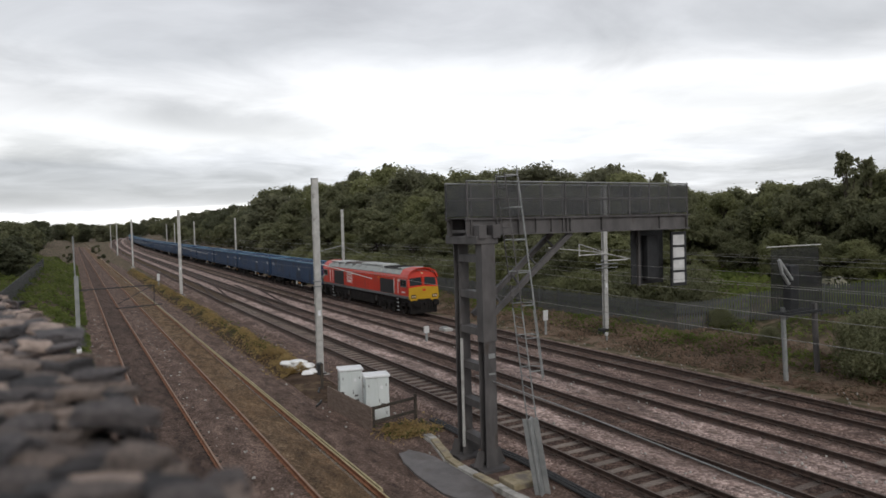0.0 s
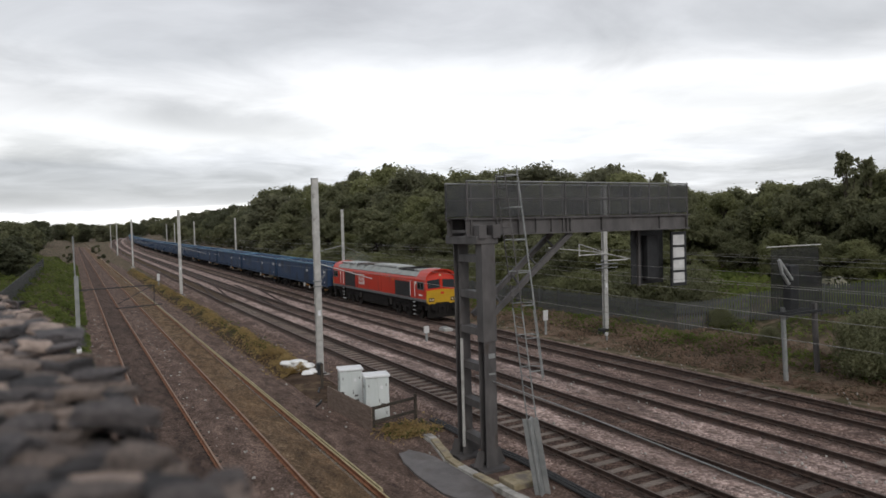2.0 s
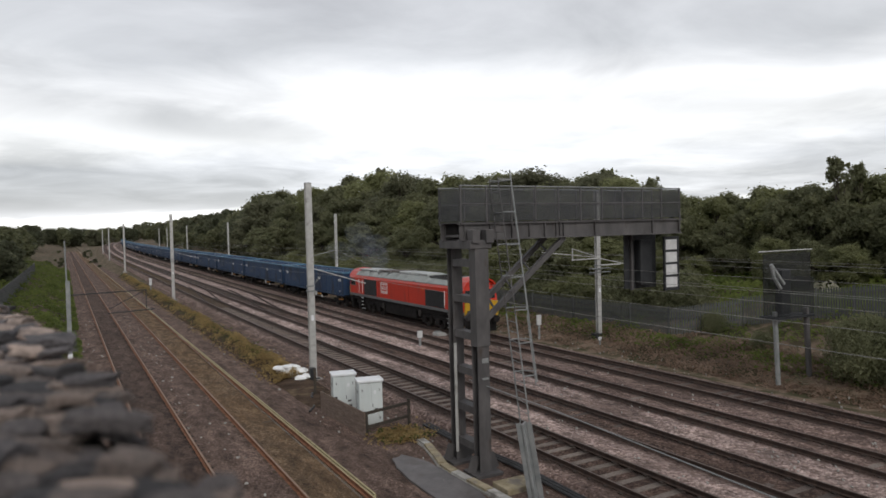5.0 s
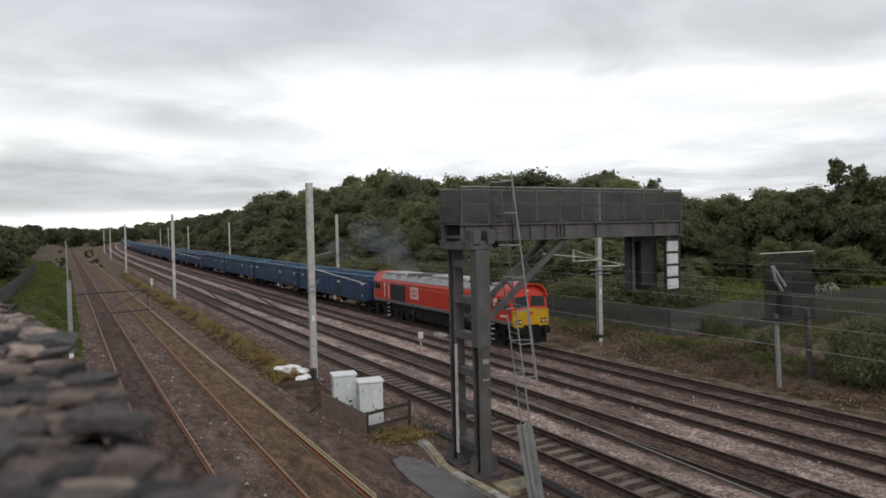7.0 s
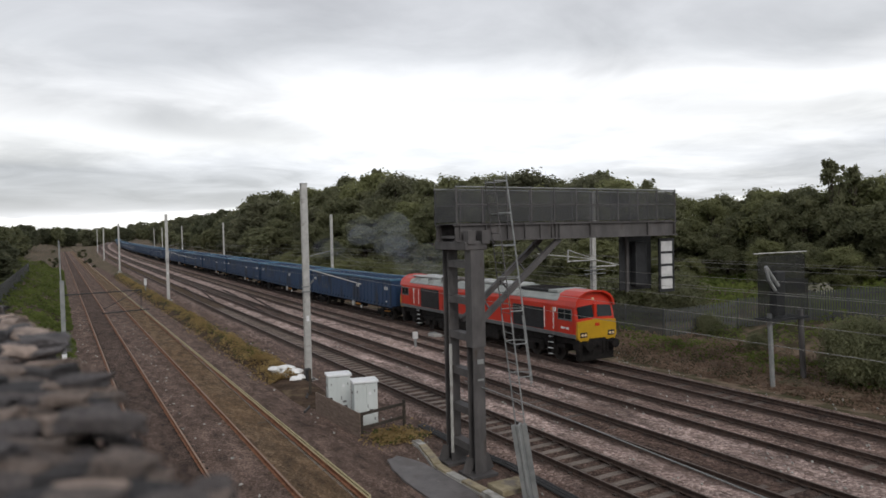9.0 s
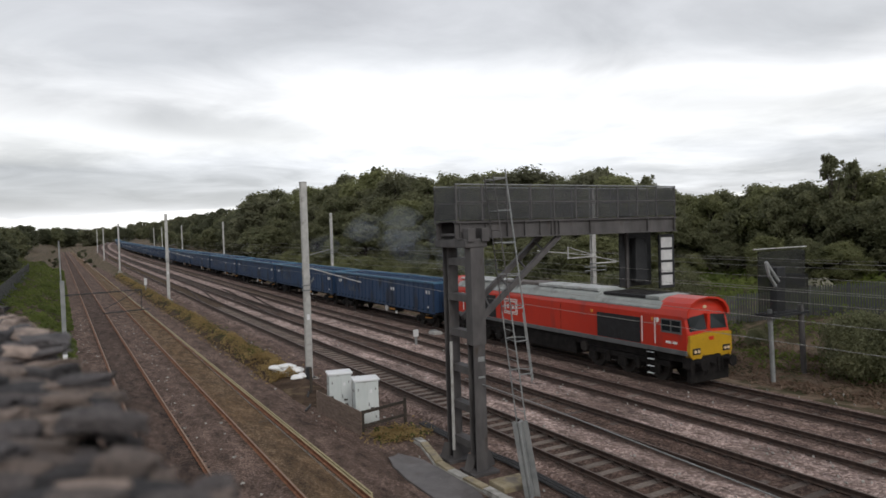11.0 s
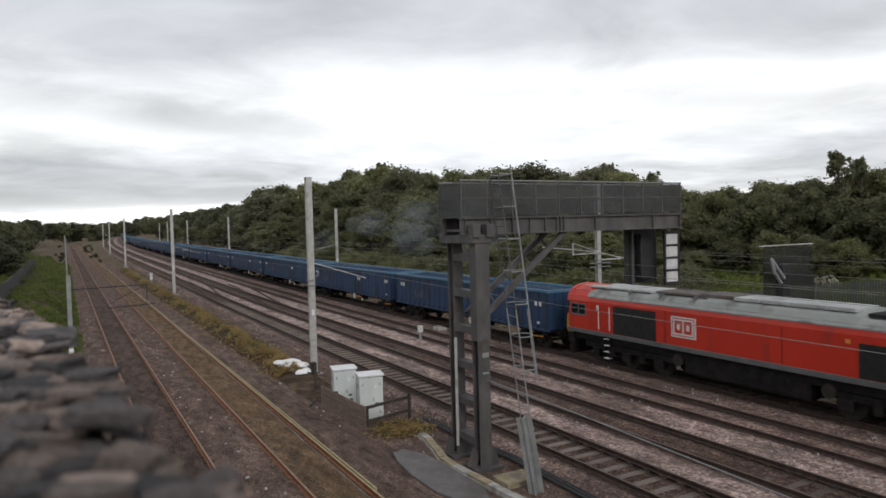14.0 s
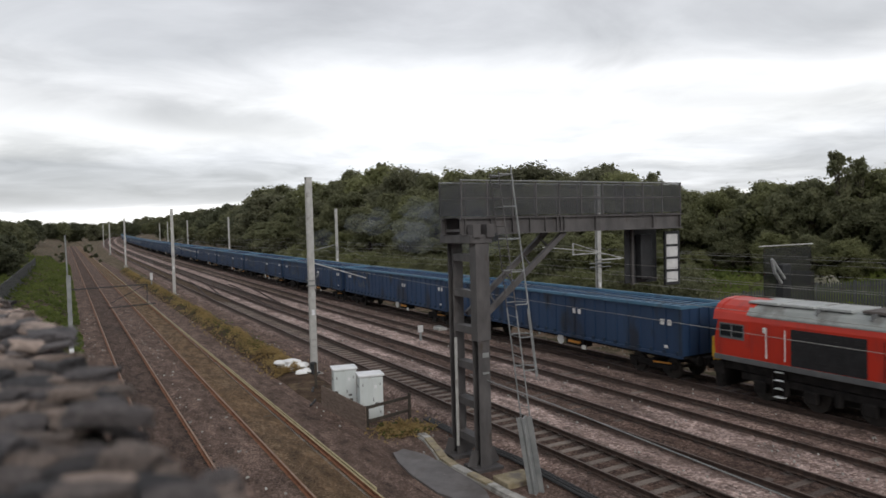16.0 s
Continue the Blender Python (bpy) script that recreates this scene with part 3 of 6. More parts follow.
def strip(name, x0, x1, z, mat, label, ys, shoulder=0.25, curved=True):
    """A ballast bed with sloping shoulders and a slightly uneven top."""
    bm = bmesh.new()
    fine_y = []
    for a, b in zip(ys, ys[1:]):
        k = 12 if a < 90 else 2
        fine_y += [a + (b - a) * i / k for i in range(k)]
    fine_y.append(ys[-1])
    n = max(4, int((x1 - x0) / 0.45))
    prof = [(x0 - shoulder, z - 0.3)] + [(x0 + (x1 - x0) * i / n, z) for i in range(n + 1)] + [(x1 + shoulder, z - 0.3)]
    rings = []
    for y in fine_y:
        s = bend(y) if curved else 0
        rings.append([bm.verts.new((x + s, y, zz + (climb(y) if curved else 0) + (0.018 * noise.noise((x * 1.3, y * 0.9, z)) if 0 < i < len(prof) - 1 else 0))) for i, (x, zz) in enumerate(prof)])
    for a, b in zip(rings, rings[1:]):
        for i in range(len(prof) - 1):
            bm.faces.new((a[i], a[i + 1], b[i + 1], b[i]))
    return solid(name, bm, mat, label, "ballast", kind="structure")


# strips either side of track F are darker to paint in the train's shade
for i, (xa, xb) in enumerate(((12.2, 12.92), (14.56, 16.08), (17.72, 19.68), (21.32, 23.29), (24.93, 25.7))):
    strip("ballast_fast_%d" % (i + 1), xa, xb, -0.158, "ballast_fast" if 0 < i < 3 else "ballast_mid", "pinkish grey stone ballast beside the fast lines", PATH_Y, 0.5 if i in (0, 4) else 0.12)
for i, (xa, xb) in enumerate(((0.6, 2.07), (3.71, 5.40), (7.04, 8.2))):
    strip("ballast_slow_%d" % (i + 1), xa, xb, -0.152, "ballast_slow", "dark grey stone ballast beside the slow lines", SLOW_Y, 0.4 if i in (0, 2) else 0.12, False)
strip("ballast_cess", 7.9, 12.5, -0.30, "ballast_slow", "dark grey cess path between the lines", SLOW_Y, 0.3, False)


# ---------------------------------------------------------------- railway tracks
RAIL = [(-0.07, -0.159), (0.07, -0.159), (0.07, -0.145), (0.012, -0.12), (0.012, -0.045), (0.036, -0.035), (0.036, -0.004), (0.028, 0.0), (-0.028, 0.0), (-0.036, -0.004), (-0.036, -0.035), (-0.012, -0.045), (-0.012, -0.12), (-0.07, -0.145)]
GAUGE = 1.505
TRACKS = (("A", 2.89, False, "rust", "railtop_slow", "ballast_soot", "sleeper_dark"), ("B", 6.22, False, "rust", "railtop_slow", "ballast_brown", "sleeper_brown"),
          ("C", 13.74, True, "darkrail", "railtop", "ballast_dark", "sleeper"), ("D", 16.90, True, "darkrail", "railtop", "ballast_soot_fast", "sleeper_mid"),
          ("E", 20.50, True, "darkrail", "railtop", "ballast_mid", "sleeper"), ("F", 24.11, True, "darkrail", "railtop", "ballast_soot_fast", "sleeper_mid"))


def sleeper_mesh(mat):
    bm = bx(-1.28, 1.28, -0.125, 0.125, -0.30, -0.165, bevel=0.012)
    for sx in (-1, 1):
        for dx in (-0.12, 0.12):
            box(bm, sx * GAUGE / 2 + dx - 0.05, sx * GAUGE / 2 + dx + 0.05, -0.06, 0.06, -0.165, -0.125)
    me = bpy.data.meshes.new("sleeper")
    bm.to_mesh(me)
    bm.free()
    me.materials.append(M[mat])
    return me


SLEEPERS = {"sleeper_brown": sleeper_mesh("sleeper_brown"), "sleeper": sleeper_mesh("sleeper"), "sleeper_dark": sleeper_mesh("sleeper_dark"), "sleeper_mid": sleeper_mesh("sleeper_mid")}


def build_track(code, x, curved, railmat, topmat, bedmat, slmat):
    labels = {"A": "rusty slow line beside the bramble bank", "B": "rusty slow line with brown silted ballast", "C": "running line with pale weathered sleepers", "D": "running line with oily dark four-foot",
              "E": "running line with pink ballast shoulders", "F": "dark running line beside the boundary scrub"}
    tr = thing("railway_track", labels[code], "railway track", group="running lines")
    ys = PATH_Y if curved else SLOW_Y
    for side in (-1, 1):
        path = [(x + side * GAUGE / 2 + (bend(y) if curved else 0), y, climb(y) if curved else 0) for y in ys]
        rm = railmat
        rail = part("rail", sweep(bmesh.new(), RAIL, path), rm, tr)
        part("rail_head", sweep(bmesh.new(), [(-0.027, -0.002), (0.027, -0.002), (0.024, 0.003), (-0.024, 0.003)], path), "yellowrail" if code == "B" and side == 1 else topmat, rail, "worn running surface")
    bed = strip("four_foot", x - 0.66, x + 0.66, {"A": -0.152, "B": -0.158, "C": -0.186}.get(code, -0.172), bedmat, "", ys, 0.06, curved)
    bed.parent = tr
    del bed["category"], bed["kind"]
    me = SLEEPERS[slmat]
    rng = random.Random(ord(code))
    y0 = {"A": 4, "B": 9, "C": 10, "D": 9, "E": 9, "F": 9}[code]
    for i in range(95):
        shared("sleeper", me, tr, pose(x + rng.uniform(-0.03, 0.03), y0 + i * 0.65, (climb(y0 + i * 0.65) if curved else 0) + rng.uniform(-0.012, 0.006) - (0.0 if code == "C" else 0.008), 0, 0, rng.uniform(-0.6, 0.6)))
    bm = bmesh.new()
    y = y0 + 95 * 0.65
    while y < 260:
        s = bend(y) if curved else 0
        z = climb(y) if curved else 0
        box(bm, x + s - 1.28, x + s + 1.28, y - 0.125, y + 0.125, z - 0.30, z - 0.165)
        y += 0.65
    far_part = part("sleeper_run", bm, {"sleeper": "sleeper_brown", "sleeper_mid": "sleeper_dark"}.get(slmat, slmat), tr)
    far_part["kind"] = "stuff"
    return tr


for row in TRACKS:
    build_track(*row)


def build_turnout_rails():
    """Crossover rails between two of the fast lines."""
    t = thing("crossover", "steel crossover rails linking two running lines", "railway points")
    for (xa, ya, xb, yb) in ((17.6, 58, 19.8, 92), (16.2, 58, 18.35, 92), (14.5, 72, 16.2, 100), (13.0, 72, 14.8, 100)):
        part("closure_rail", sweep(bmesh.new(), RAIL, [(xa + (xb - xa) * (3 * k * k - 2 * k ** 3), ya + (yb - ya) * k, climb(ya + (yb - ya) * k) - 0.004) for k in [i / 12 for i in range(13)]]), "darkrail", t)
    return t


build_turnout_rails()
solid("cable_conduit", sweep(bmesh.new(), [(-0.03, -0.16), (0.03, -0.16), (0.03, -0.05), (0.02, -0.035), (-0.02, -0.035), (-0.03, -0.05)], [(7.125, y, 0.0) for y in [17.2, 20] + [v for v in SLOW_Y if v > 20]]), "yellowrail", "lichened conduit running beside the rusty rail", "conduit")


# ---------------------------------------------------------------- overhead line masts
def build_mast(m, label, height=9.9, arm=0, name="overhead_line_mast"):
    t = thing(name, label, "railway mast", m, "overhead line masts")
    part("mast", ibeam(bmesh.new(), 0, 0, -0.2, height, 0.31, 0.24, 0.022), "galv", t)
    part("cap", bx(-0.17, 0.17, -0.13, 0.13, height, height + 0.02), "galv_dim", t)
    part("foundation", bx(-0.4, 0.4, -0.4, 0.4, -0.6, 0.05, bevel=0.03), "concrete", t)
    part("base_plate", bx(-0.27, 0.27, -0.25, 0.25, 0.05, 0.10), "steel_black", t)
    for z in (4.45, 4.7):
        bm = bmesh.new()
        box(bm, -0.19, 0.19, -0.16, 0.16, z, z + 0.07)
        part("band", bm, "galv_dim", t)
    bm = bmesh.new()
    box(bm, -0.07, 0.07, -0.15, -0.125, 3.0, 3.28)
    part("number_plate", bm, "white_panel", t, "small white plate")
    if arm:
        a = math.copysign(1, arm)
        part("upper_tube", rod(bmesh.new(), (0, -0.14, 5.7), (arm, -0.14, 6.25), 0.035), "galv", t)
        part("stay_tube", rod(bmesh.new(), (0, -0.14, 4.9), (arm, -0.14, 6.2), 0.03), "galv", t)
        part("register_arm", rod(bmesh.new(), (a * 0.3, -0.14, 5.1), (arm + a * 0.5, -0.14, 4.95), 0.025), "galv", t)
        part("dropper_arm", rod(bmesh.new(), (arm, -0.14, 6.2), (arm, -0.14, 4.95), 0.02), "galv", t)
        bm = bmesh.new()
        for z in (5.72, 4.92):
            for k in range(5):
                rod(bm, (a * (0.18 + 0.06 * k), -0.14, z), (a * (0.2 + 0.06 * k), -0.14, z), 0.075, 10)
        part("insulator", bm, "insulator", t)
    return t


GREY_MAST = "pale galvanised steel mast beside the running lines"
mast = build_mast(pose(10.80, 33.72, -0.34), GREY_MAST)
part("register_arm", rod(bmesh.new(), (0.15, -0.14, 5.6), (2.9, -0.14, 4.7), 0.026), "galv", mast)
part("upper_arm", rod(bmesh.new(), (0.1, -0.14, 6.25), (1.3, -0.14, 6.5), 0.018), "galv_dim", mast)
part("steady_wire", rod(bmesh.new(), (1.3, -0.14, 6.5), (2.95, -0.14, 5.75), 0.008), "galv_dim", mast)
for z in (4.92, 4.98, 5.04):
    part("insulator_shed", rod(bmesh.new(), (0.2 + (z - 4.92), -0.14, z), (0.215 + (z - 4.92), -0.14, z), 0.08, 12), "galv_dim", mast)
part("cable_loop", rod(bmesh.new(), (-0.2, -0.16, 5.3), (-0.22, -0.16, 4.6), 0.025), "galv_dim", mast)
for x, y in ((10.9, 85.3), (10.9, 158.0), (12.0, 235.0), (14.0, 320.0)):
    copy_thing(mast, pose(x, y, climb(y) * 0.9 - 0.34))
mast_r = build_mast(pose(30.35, 34.6, -0.25), "galvanised mast with cantilever arms at the scrub edge", 9.6)
for x, y in ((30.3, 83.7), (30.4, 150), (31.0, 210), (33.0, 270), (37.0, 330)):
    copy_thing(mast_r, pose(x, y, climb(y) - 0.25))


def build_register():
    """Cantilever frame that the scrub-side mast carries over the far line."""
    t = mast_r
    part("top_arm", rod(bmesh.new(), (-4.6, -0.16, 5.75), (0, -0.16, 5.25), 0.03), "galv", t)
    part("drop_tube", rod(bmesh.new(), (-2.2, -0.16, 5.9), (-2.2, -0.16, 5.15), 0.045), "galv", t)
    part("bottom_arm", rod(bmesh.new(), (-2.25, -0.16, 5.17), (-0.1, -0.16, 5.2), 0.045), "galv", t)
    part("slanted_arm", rod(bmesh.new(), (-2.2, -0.16, 5.9), (0, -0.16, 5.25), 0.03), "galv", t)
    part("back_arm", rod(bmesh.new(), (0, -0.16, 5.2), (2.9, -0.16, 4.6), 0.035), "galv", t)
    part("back_stay", rod(bmesh.new(), (0.1, -0.16, 4.75), (1.8, -0.16, 4.75), 0.05), "galv", t)
    bm = bmesh.new()
    for z in (4.3, 4.55):
        rod(bm, (-0.9, -0.2, z), (0.9, -0.2, z), 0.03)
    part("terminal_bar", bm, "galv_dim", t)
    part("relay_box", bx(-0.5, -0.05, -0.35, 0.2, 0.0, 0.35, bevel=0.02), "steel_black", t)


build_register()


def build_bank_mast():
    t = thing("bank_mast", "dull grey mast with a dark cantilever over the slow line", "railway mast", pose(0.05, 27.0, 0.0))
    part("mast", ibeam(bmesh.new(), 0, 0, -0.3, 5.62, 0.14, 0.13, 0.015), "galv_dim", t)
    part("upper_mast", rod(bmesh.new(), (-0.03, 0, 5.62), (-0.05, 0, 7.0), 0.025), "galv_dim", t)
    part("white_band", bx(-0.075, 0.075, -0.07, 0.07, 2.95, 3.1), "white_panel", t, "white band round the mast")
    part("top_tube", rod(bmesh.new(), (0.0, 0, 5.12), (2.5, 0, 5.16), 0.02), "steel_black", t)
    part("lower_tube", rod(bmesh.new(), (1.2, 0, 4.40), (2.75, 0, 4.45), 0.02), "steel_black", t)
    part("diagonal", rod(bmesh.new(), (1.25, 0, 4.55), (2.4, 0, 5.13), 0.012), "steel_black", t)
    part("drop_post", rod(bmesh.new(), (2.48, 0, 5.18), (2.46, 0, 4.42), 0.014), "steel_black", t)
    return t


build_bank_mast()


def wire(label, pts, r=0.011):
    """One run of wire with its sag between supports."""
    path = []
    for a, b in zip(pts, pts[1:]):
        a, b = Vector(a), Vector(b)
        for i in range(6):
            k = i / 6
            p = a.lerp(b, k)
            p.z -= k * (1 - k) * 0.0004 * (b - a).length ** 2
            path.append(tuple(p))
    path.append(tuple(pts[-1]))
    prof = [(r * math.cos(1.2566 * i), r * math.sin(1.2566 * i)) for i in range(5)]
    return solid("overhead_wire", sweep(bmesh.new(), prof, path), "wire", label, "wire", group="overhead wires")


for x in (13.74, 16.9, 20.5, 24.11):
    stations = [-20, 34, 85, 155, 235, 310, 400]
    wire("thin contact wire over the running line", [(x + bend(y), y, 4.62 + climb(y)) for y in stations], 0.008)
    wire("thin catenary wire over the running line", [(x + bend(y), y, 5.75 + climb(y)) for y in stations], 0.005)
wire("thin wire over the slow line", [(2.6, -20, 4.5), (2.6, 27, 4.5), (2.8, 90, 4.5), (2.9, 160, 4.5)], 0.004)
wire("earth wire along the scrub-side masts", [(30.3, -20, 5.2), (30.3, 34.6, 5.2), (30.3, 83.7, 5.2), (30.4, 150, 5.2)], 0.010)


# ---------------------------------------------------------------- signal gantry
def build_gantry():
    t = thing("signal_gantry", "dark grey steel cantilever signal gantry beside the line", "signal gantry", pose(10.8, 18.3, 0))
    for dy, nm in ((-0.72, "front_leg"), (0.72, "rear_leg")):
        bm = bmesh.new()
        w, d = (0.40, 0.34) if dy < 0 else (0.36, 0.32)
        ibeam(bm, 0, dy, -0.25, 6.72, w, d, 0.03)
        leg = part("leg", bm, "steel_dark", t)
        part("foot_plate", bx(-0.45, 0.45, dy - 0.42, dy + 0.42, -0.30, -0.22), "steel_dark", leg)
        bm = bmesh.new()
        for sx in (-1, 1):
            beam(bm, (sx * 0.24, dy, 0.25), (sx * 0.42, dy, -0.22), 0.03, 0.3)
        part("gusset", bm, "steel_dark", leg)
    part("cover_plate", bx(-0.23, 0.235, -0.92, -0.892, 3.55, 6.5, bevel=0.008), "steel_dark", t, "flat plate on the upper leg")
    part("cover_plate", bx(-0.228, -0.204, -0.89, -0.56, 3.55, 6.5), "steel_dark", t)
    for z in (3.05, 2.55):
        part("leg_tag", bx(-0.06, 0.16, -0.905, -0.892, z, z + (0.14 if z > 3 else 0.06)), "galv_dim", t)
    for x in (-0.36, 0.12):
        part("junction_box", bx(x, x + 0.26, -1.02, -0.7, 6.62, 7.02, bevel=0.02), "steel_dark", t)
    for z in (0.35, 1.45, 2.6, 3.7, 4.8, 5.9):
        bm = bmesh.new()
        box(bm, -0.16, 0.16, -0.52, 0.54, z, z + 0.22)
        part("batten_plate", bm, "steel_dark", t)
    part("conduit", rod(bmesh.new(), (-0.22, 0.42, 0.1), (-0.22, 0.42, 3.5), 0.05), "galv", t, "pale conduit pipe")
    for dy in (-0.58, 0.58):
        g = part("girder", bx(-0.55, 8.62, dy - 0.012, dy + 0.012, 6.74, 7.18), "steel_dark", t)
        for z in (6.70, 7.18):
            part("flange", bx(-0.55, 8.62, dy - 0.1, dy + 0.1, z, z + 0.04), "steel_dark", g)
        for x in (-0.4, 0.5, 1.3, 1.95, 2.55, 3.0, 3.15, 3.3, 4.6, 7.2, 8.5):
            part("stiffener", bx(x - 0.012, x + 0.012, dy - 0.09, dy + 0.09, 6.74, 7.18), "steel_dark", g)
    for i in range(22):
        x = -0.5 + i * 0.41
        part("walkway_plank", bx(x, x + 0.38, -0.56, 0.56, 7.22, 7.25), "steel_dark", t)
    bm = bmesh.new()
    for i in range(10):
        box(bm, -0.4 + i, -0.34 + i, -0.5, 0.5, 6.8, 6.88)
    part("cross_bearer", bm, "steel_dark", t)
    for dy in (-0.66, 0.66):
        part("screen", bx(-0.55, 8.55, dy - 0.006, dy + 0.006, 7.28, 8.28), "screen", t, "grey mesh screen")
        bm = bmesh.new()
        rod(bm, (-0.55, dy, 8.33), (8.55, dy, 8.30), 0.022)
        part("handrail", bm, "galv_dim", t)
        part("mid_rail", rod(bmesh.new(), (-0.55, dy, 7.8), (8.55, dy, 7.8), 0.018), "steel_dark", t)
        for i in range(11):
            x = -0.53 + i * 0.905
            part("stanchion", bx(x - 0.02, x + 0.02, dy - 0.02, dy + 0.02, 7.2, 8.33), "steel_dark", t)
    for x in (-0.55, 8.55):
        part("end_screen", bx(x - 0.006, x + 0.006, -0.64, 0.64, 7.28, 8.28), "screen", t)
    for dy in (-0.5, 0.5):
        bm = bmesh.new()
        beam(bm, (0.25, dy, 4.2), (3.4, dy, 6.7), 0.14, 0.16)
        part("brace", bm, "steel_dark", t)
    bm = bmesh.new()
    for k in range(4):
        x = 0.7 + 0.7 * k
        beam(bm, (x, -0.5, 4.56 + 0.55 * k), (x + 0.35, 0.5, 4.85 + 0.55 * k), 0.05, 0.05)
    part("brace_lacing", bm, "steel_dark", t)
    bm = bmesh.new()
    box(bm, -0.42, 0.34, -0.95, 0.95, 6.45, 6.7, bevel=0.03)
    part("head_plate", bm, "steel_dark", t)
    # signal heads hung below the outer end
    head = part("signal_backboard", bx(6.75, 8.3, 0.30, 0.34, 4.75, 6.7, bevel=0.01), "steel_black", t, "black signal backboard seen from behind")
    part("signal_case", bx(7.25, 7.8, 0.0, 0.3, 4.9, 6.5, bevel=0.04), "steel_black", head)
    part("hanger", bx(7.0, 7.1, 0.2, 0.3, 4.7, 6.72), "steel_dark", head)
    ind = part("route_sign", bx(7.98, 8.72, -0.42, -0.34, 4.66, 6.6, bevel=0.01), "steel_black", t, "black board with four white panels")
    for i in range(4):
        z = 4.78 + i * 0.45
        part("white_panel", bx(8.05, 8.59, -0.44, -0.415, z, z + 0.36), "dull_white", ind)
    return t


build_gantry()


def build_ladder():
    t = thing("access_ladder", "grey steel ladder with safety hoops leaning to the gantry", "ladder")
    b0, t0 = Vector((11.72, 16.6, 0.9)), Vector((11.22, 17.3, 8.55))
    side = Vector((0.06, 0.33, 0.0))
    mid = b0.lerp(t0, 0.47)
    for s in (-0.5, 0.5):
        part("stile", rod(bmesh.new(), b0 + side * 2 * s, mid + side * 2 * s, 0.022), "galv_dim", t)
        part("upper_stile", rod(bmesh.new(), mid + side * 2 * s, t0 + side * 2 * s, 0.018), "steel_dark", t, "darker grey upper stile")
    for i in range(26):
        p = b0.lerp(t0, (i + 0.5) / 26)
        part("rung", rod(bmesh.new(), p - side, p + side, 0.011, 6), "galv_dim" if i < 12 else "steel_dark", t)
    for i in range(7):
        p = b0.lerp(t0, 0.24 + 0.125 * i)
        bm = bmesh.new()
        pts = [p - side * 1.05, p - side * 1.0 + Vector((0.36, -0.05, 0)), p + Vector((0.62, 0, 0.02)), p + side * 1.0 + Vector((0.36, 0.05, 0)), p + side * 1.05]
        for a, b in zip(pts, pts[1:]):
            rod(bm, a, b, 0.019, 6)
        part("hoop", bm, "galv_dim", t)
    part("hoop_bar", rod(bmesh.new(), b0.lerp(t0, 0.2) + Vector((0.36, -0.3, 0)), mid + Vector((0.36, -0.3, 0)), 0.015, 6), "galv_dim", t)
    part("hoop_bar", rod(bmesh.new(), b0.lerp(t0, 0.2) + Vector((0.62, 0, 0)), b0.lerp(t0, 1.03) + Vector((0.62, 0, 0)), 0.026, 6), "galv_dim", t)
    return t


build_ladder()
bm = bmesh.new()
beam(bm, (10.95, 15.1, -0.35), (10.75, 15.35, 1.75), 0.30, 0.06)
post = thing("channel_post", "leaning grey steel channel post in the ballast", "post")
part("web", bm, "galv_dim", post)
bm = bmesh.new()
beam(bm, (10.80, 15.14, -0.35), (10.60, 15.39, 1.75), 0.03, 0.14)
beam(bm, (11.09, 15.06, -0.35), (10.89, 15.31, 1.75), 0.03, 0.14)
part("flange", bm, "galv_dim", post)


# ---------------------------------------------------------------- lineside things
def build_cabinet(m, h, label):
    t = thing("relay_cabinet", label, "equipment cabinet", m, "relay cabinets")
    body = part("body", bx(-0.45, 0.45, -0.33, 0.33, 0.12, h, bevel=0.015), "cabinet", t)
    part("plinth", bx(-0.33, 0.33, -0.27, 0.27, -0.1, 0.12), "concrete", t)
    part("hood", bx(-0.50, 0.50, -0.39, 0.39, h, h + 0.09, bevel=0.03), "white_panel", t)
    for sx in (-1, 1):
        d = part("door", bx(min(sx * 0.02, sx * 0.43), max(sx * 0.02, sx * 0.43), -0.355, -0.33, 0.18, h - 0.06, bevel=0.006), "cabinet", t)
        part("hinge", bx(sx * 0.33 - 0.02, sx * 0.33 + 0.02, -0.37, -0.355, h - 0.35, h - 0.25), "galv_dim", d)
        part("hinge", bx(sx * 0.33 - 0.02, sx * 0.33 + 0.02, -0.37, -0.355, 0.3, 0.4), "galv_dim", d)
    part("handle", bx(0.05, 0.08, -0.38, -0.355, h * 0.45, h * 0.45 + 0.14), "galv_dim", t)
    part("lock_plate", bx(0.12, 0.26, -0.365, -0.355, h * 0.38, h * 0.38 + 0.07), "steel_dark", t)
    part("notice", bx(0.1, 0.2, -0.363, -0.355, h * 0.74, h * 0.74 + 0.12), "white_panel", t)
    part("side_vent", bx(-0.465, -0.45, -0.12, 0.12, h * 0.75, h * 0.75 + 0.1), "galv_dim", body)
    return t


build_cabinet(pose(10.02, 24.5, -0.36, 0, 0, -12), 1.72, "pale grey steel relay cabinet behind a timber board")
build_cabinet(pose(9.68, 26.4, -0.36, 0, 0, -12), 1.68, "pale grey steel relay cabinet standing behind its neighbour")


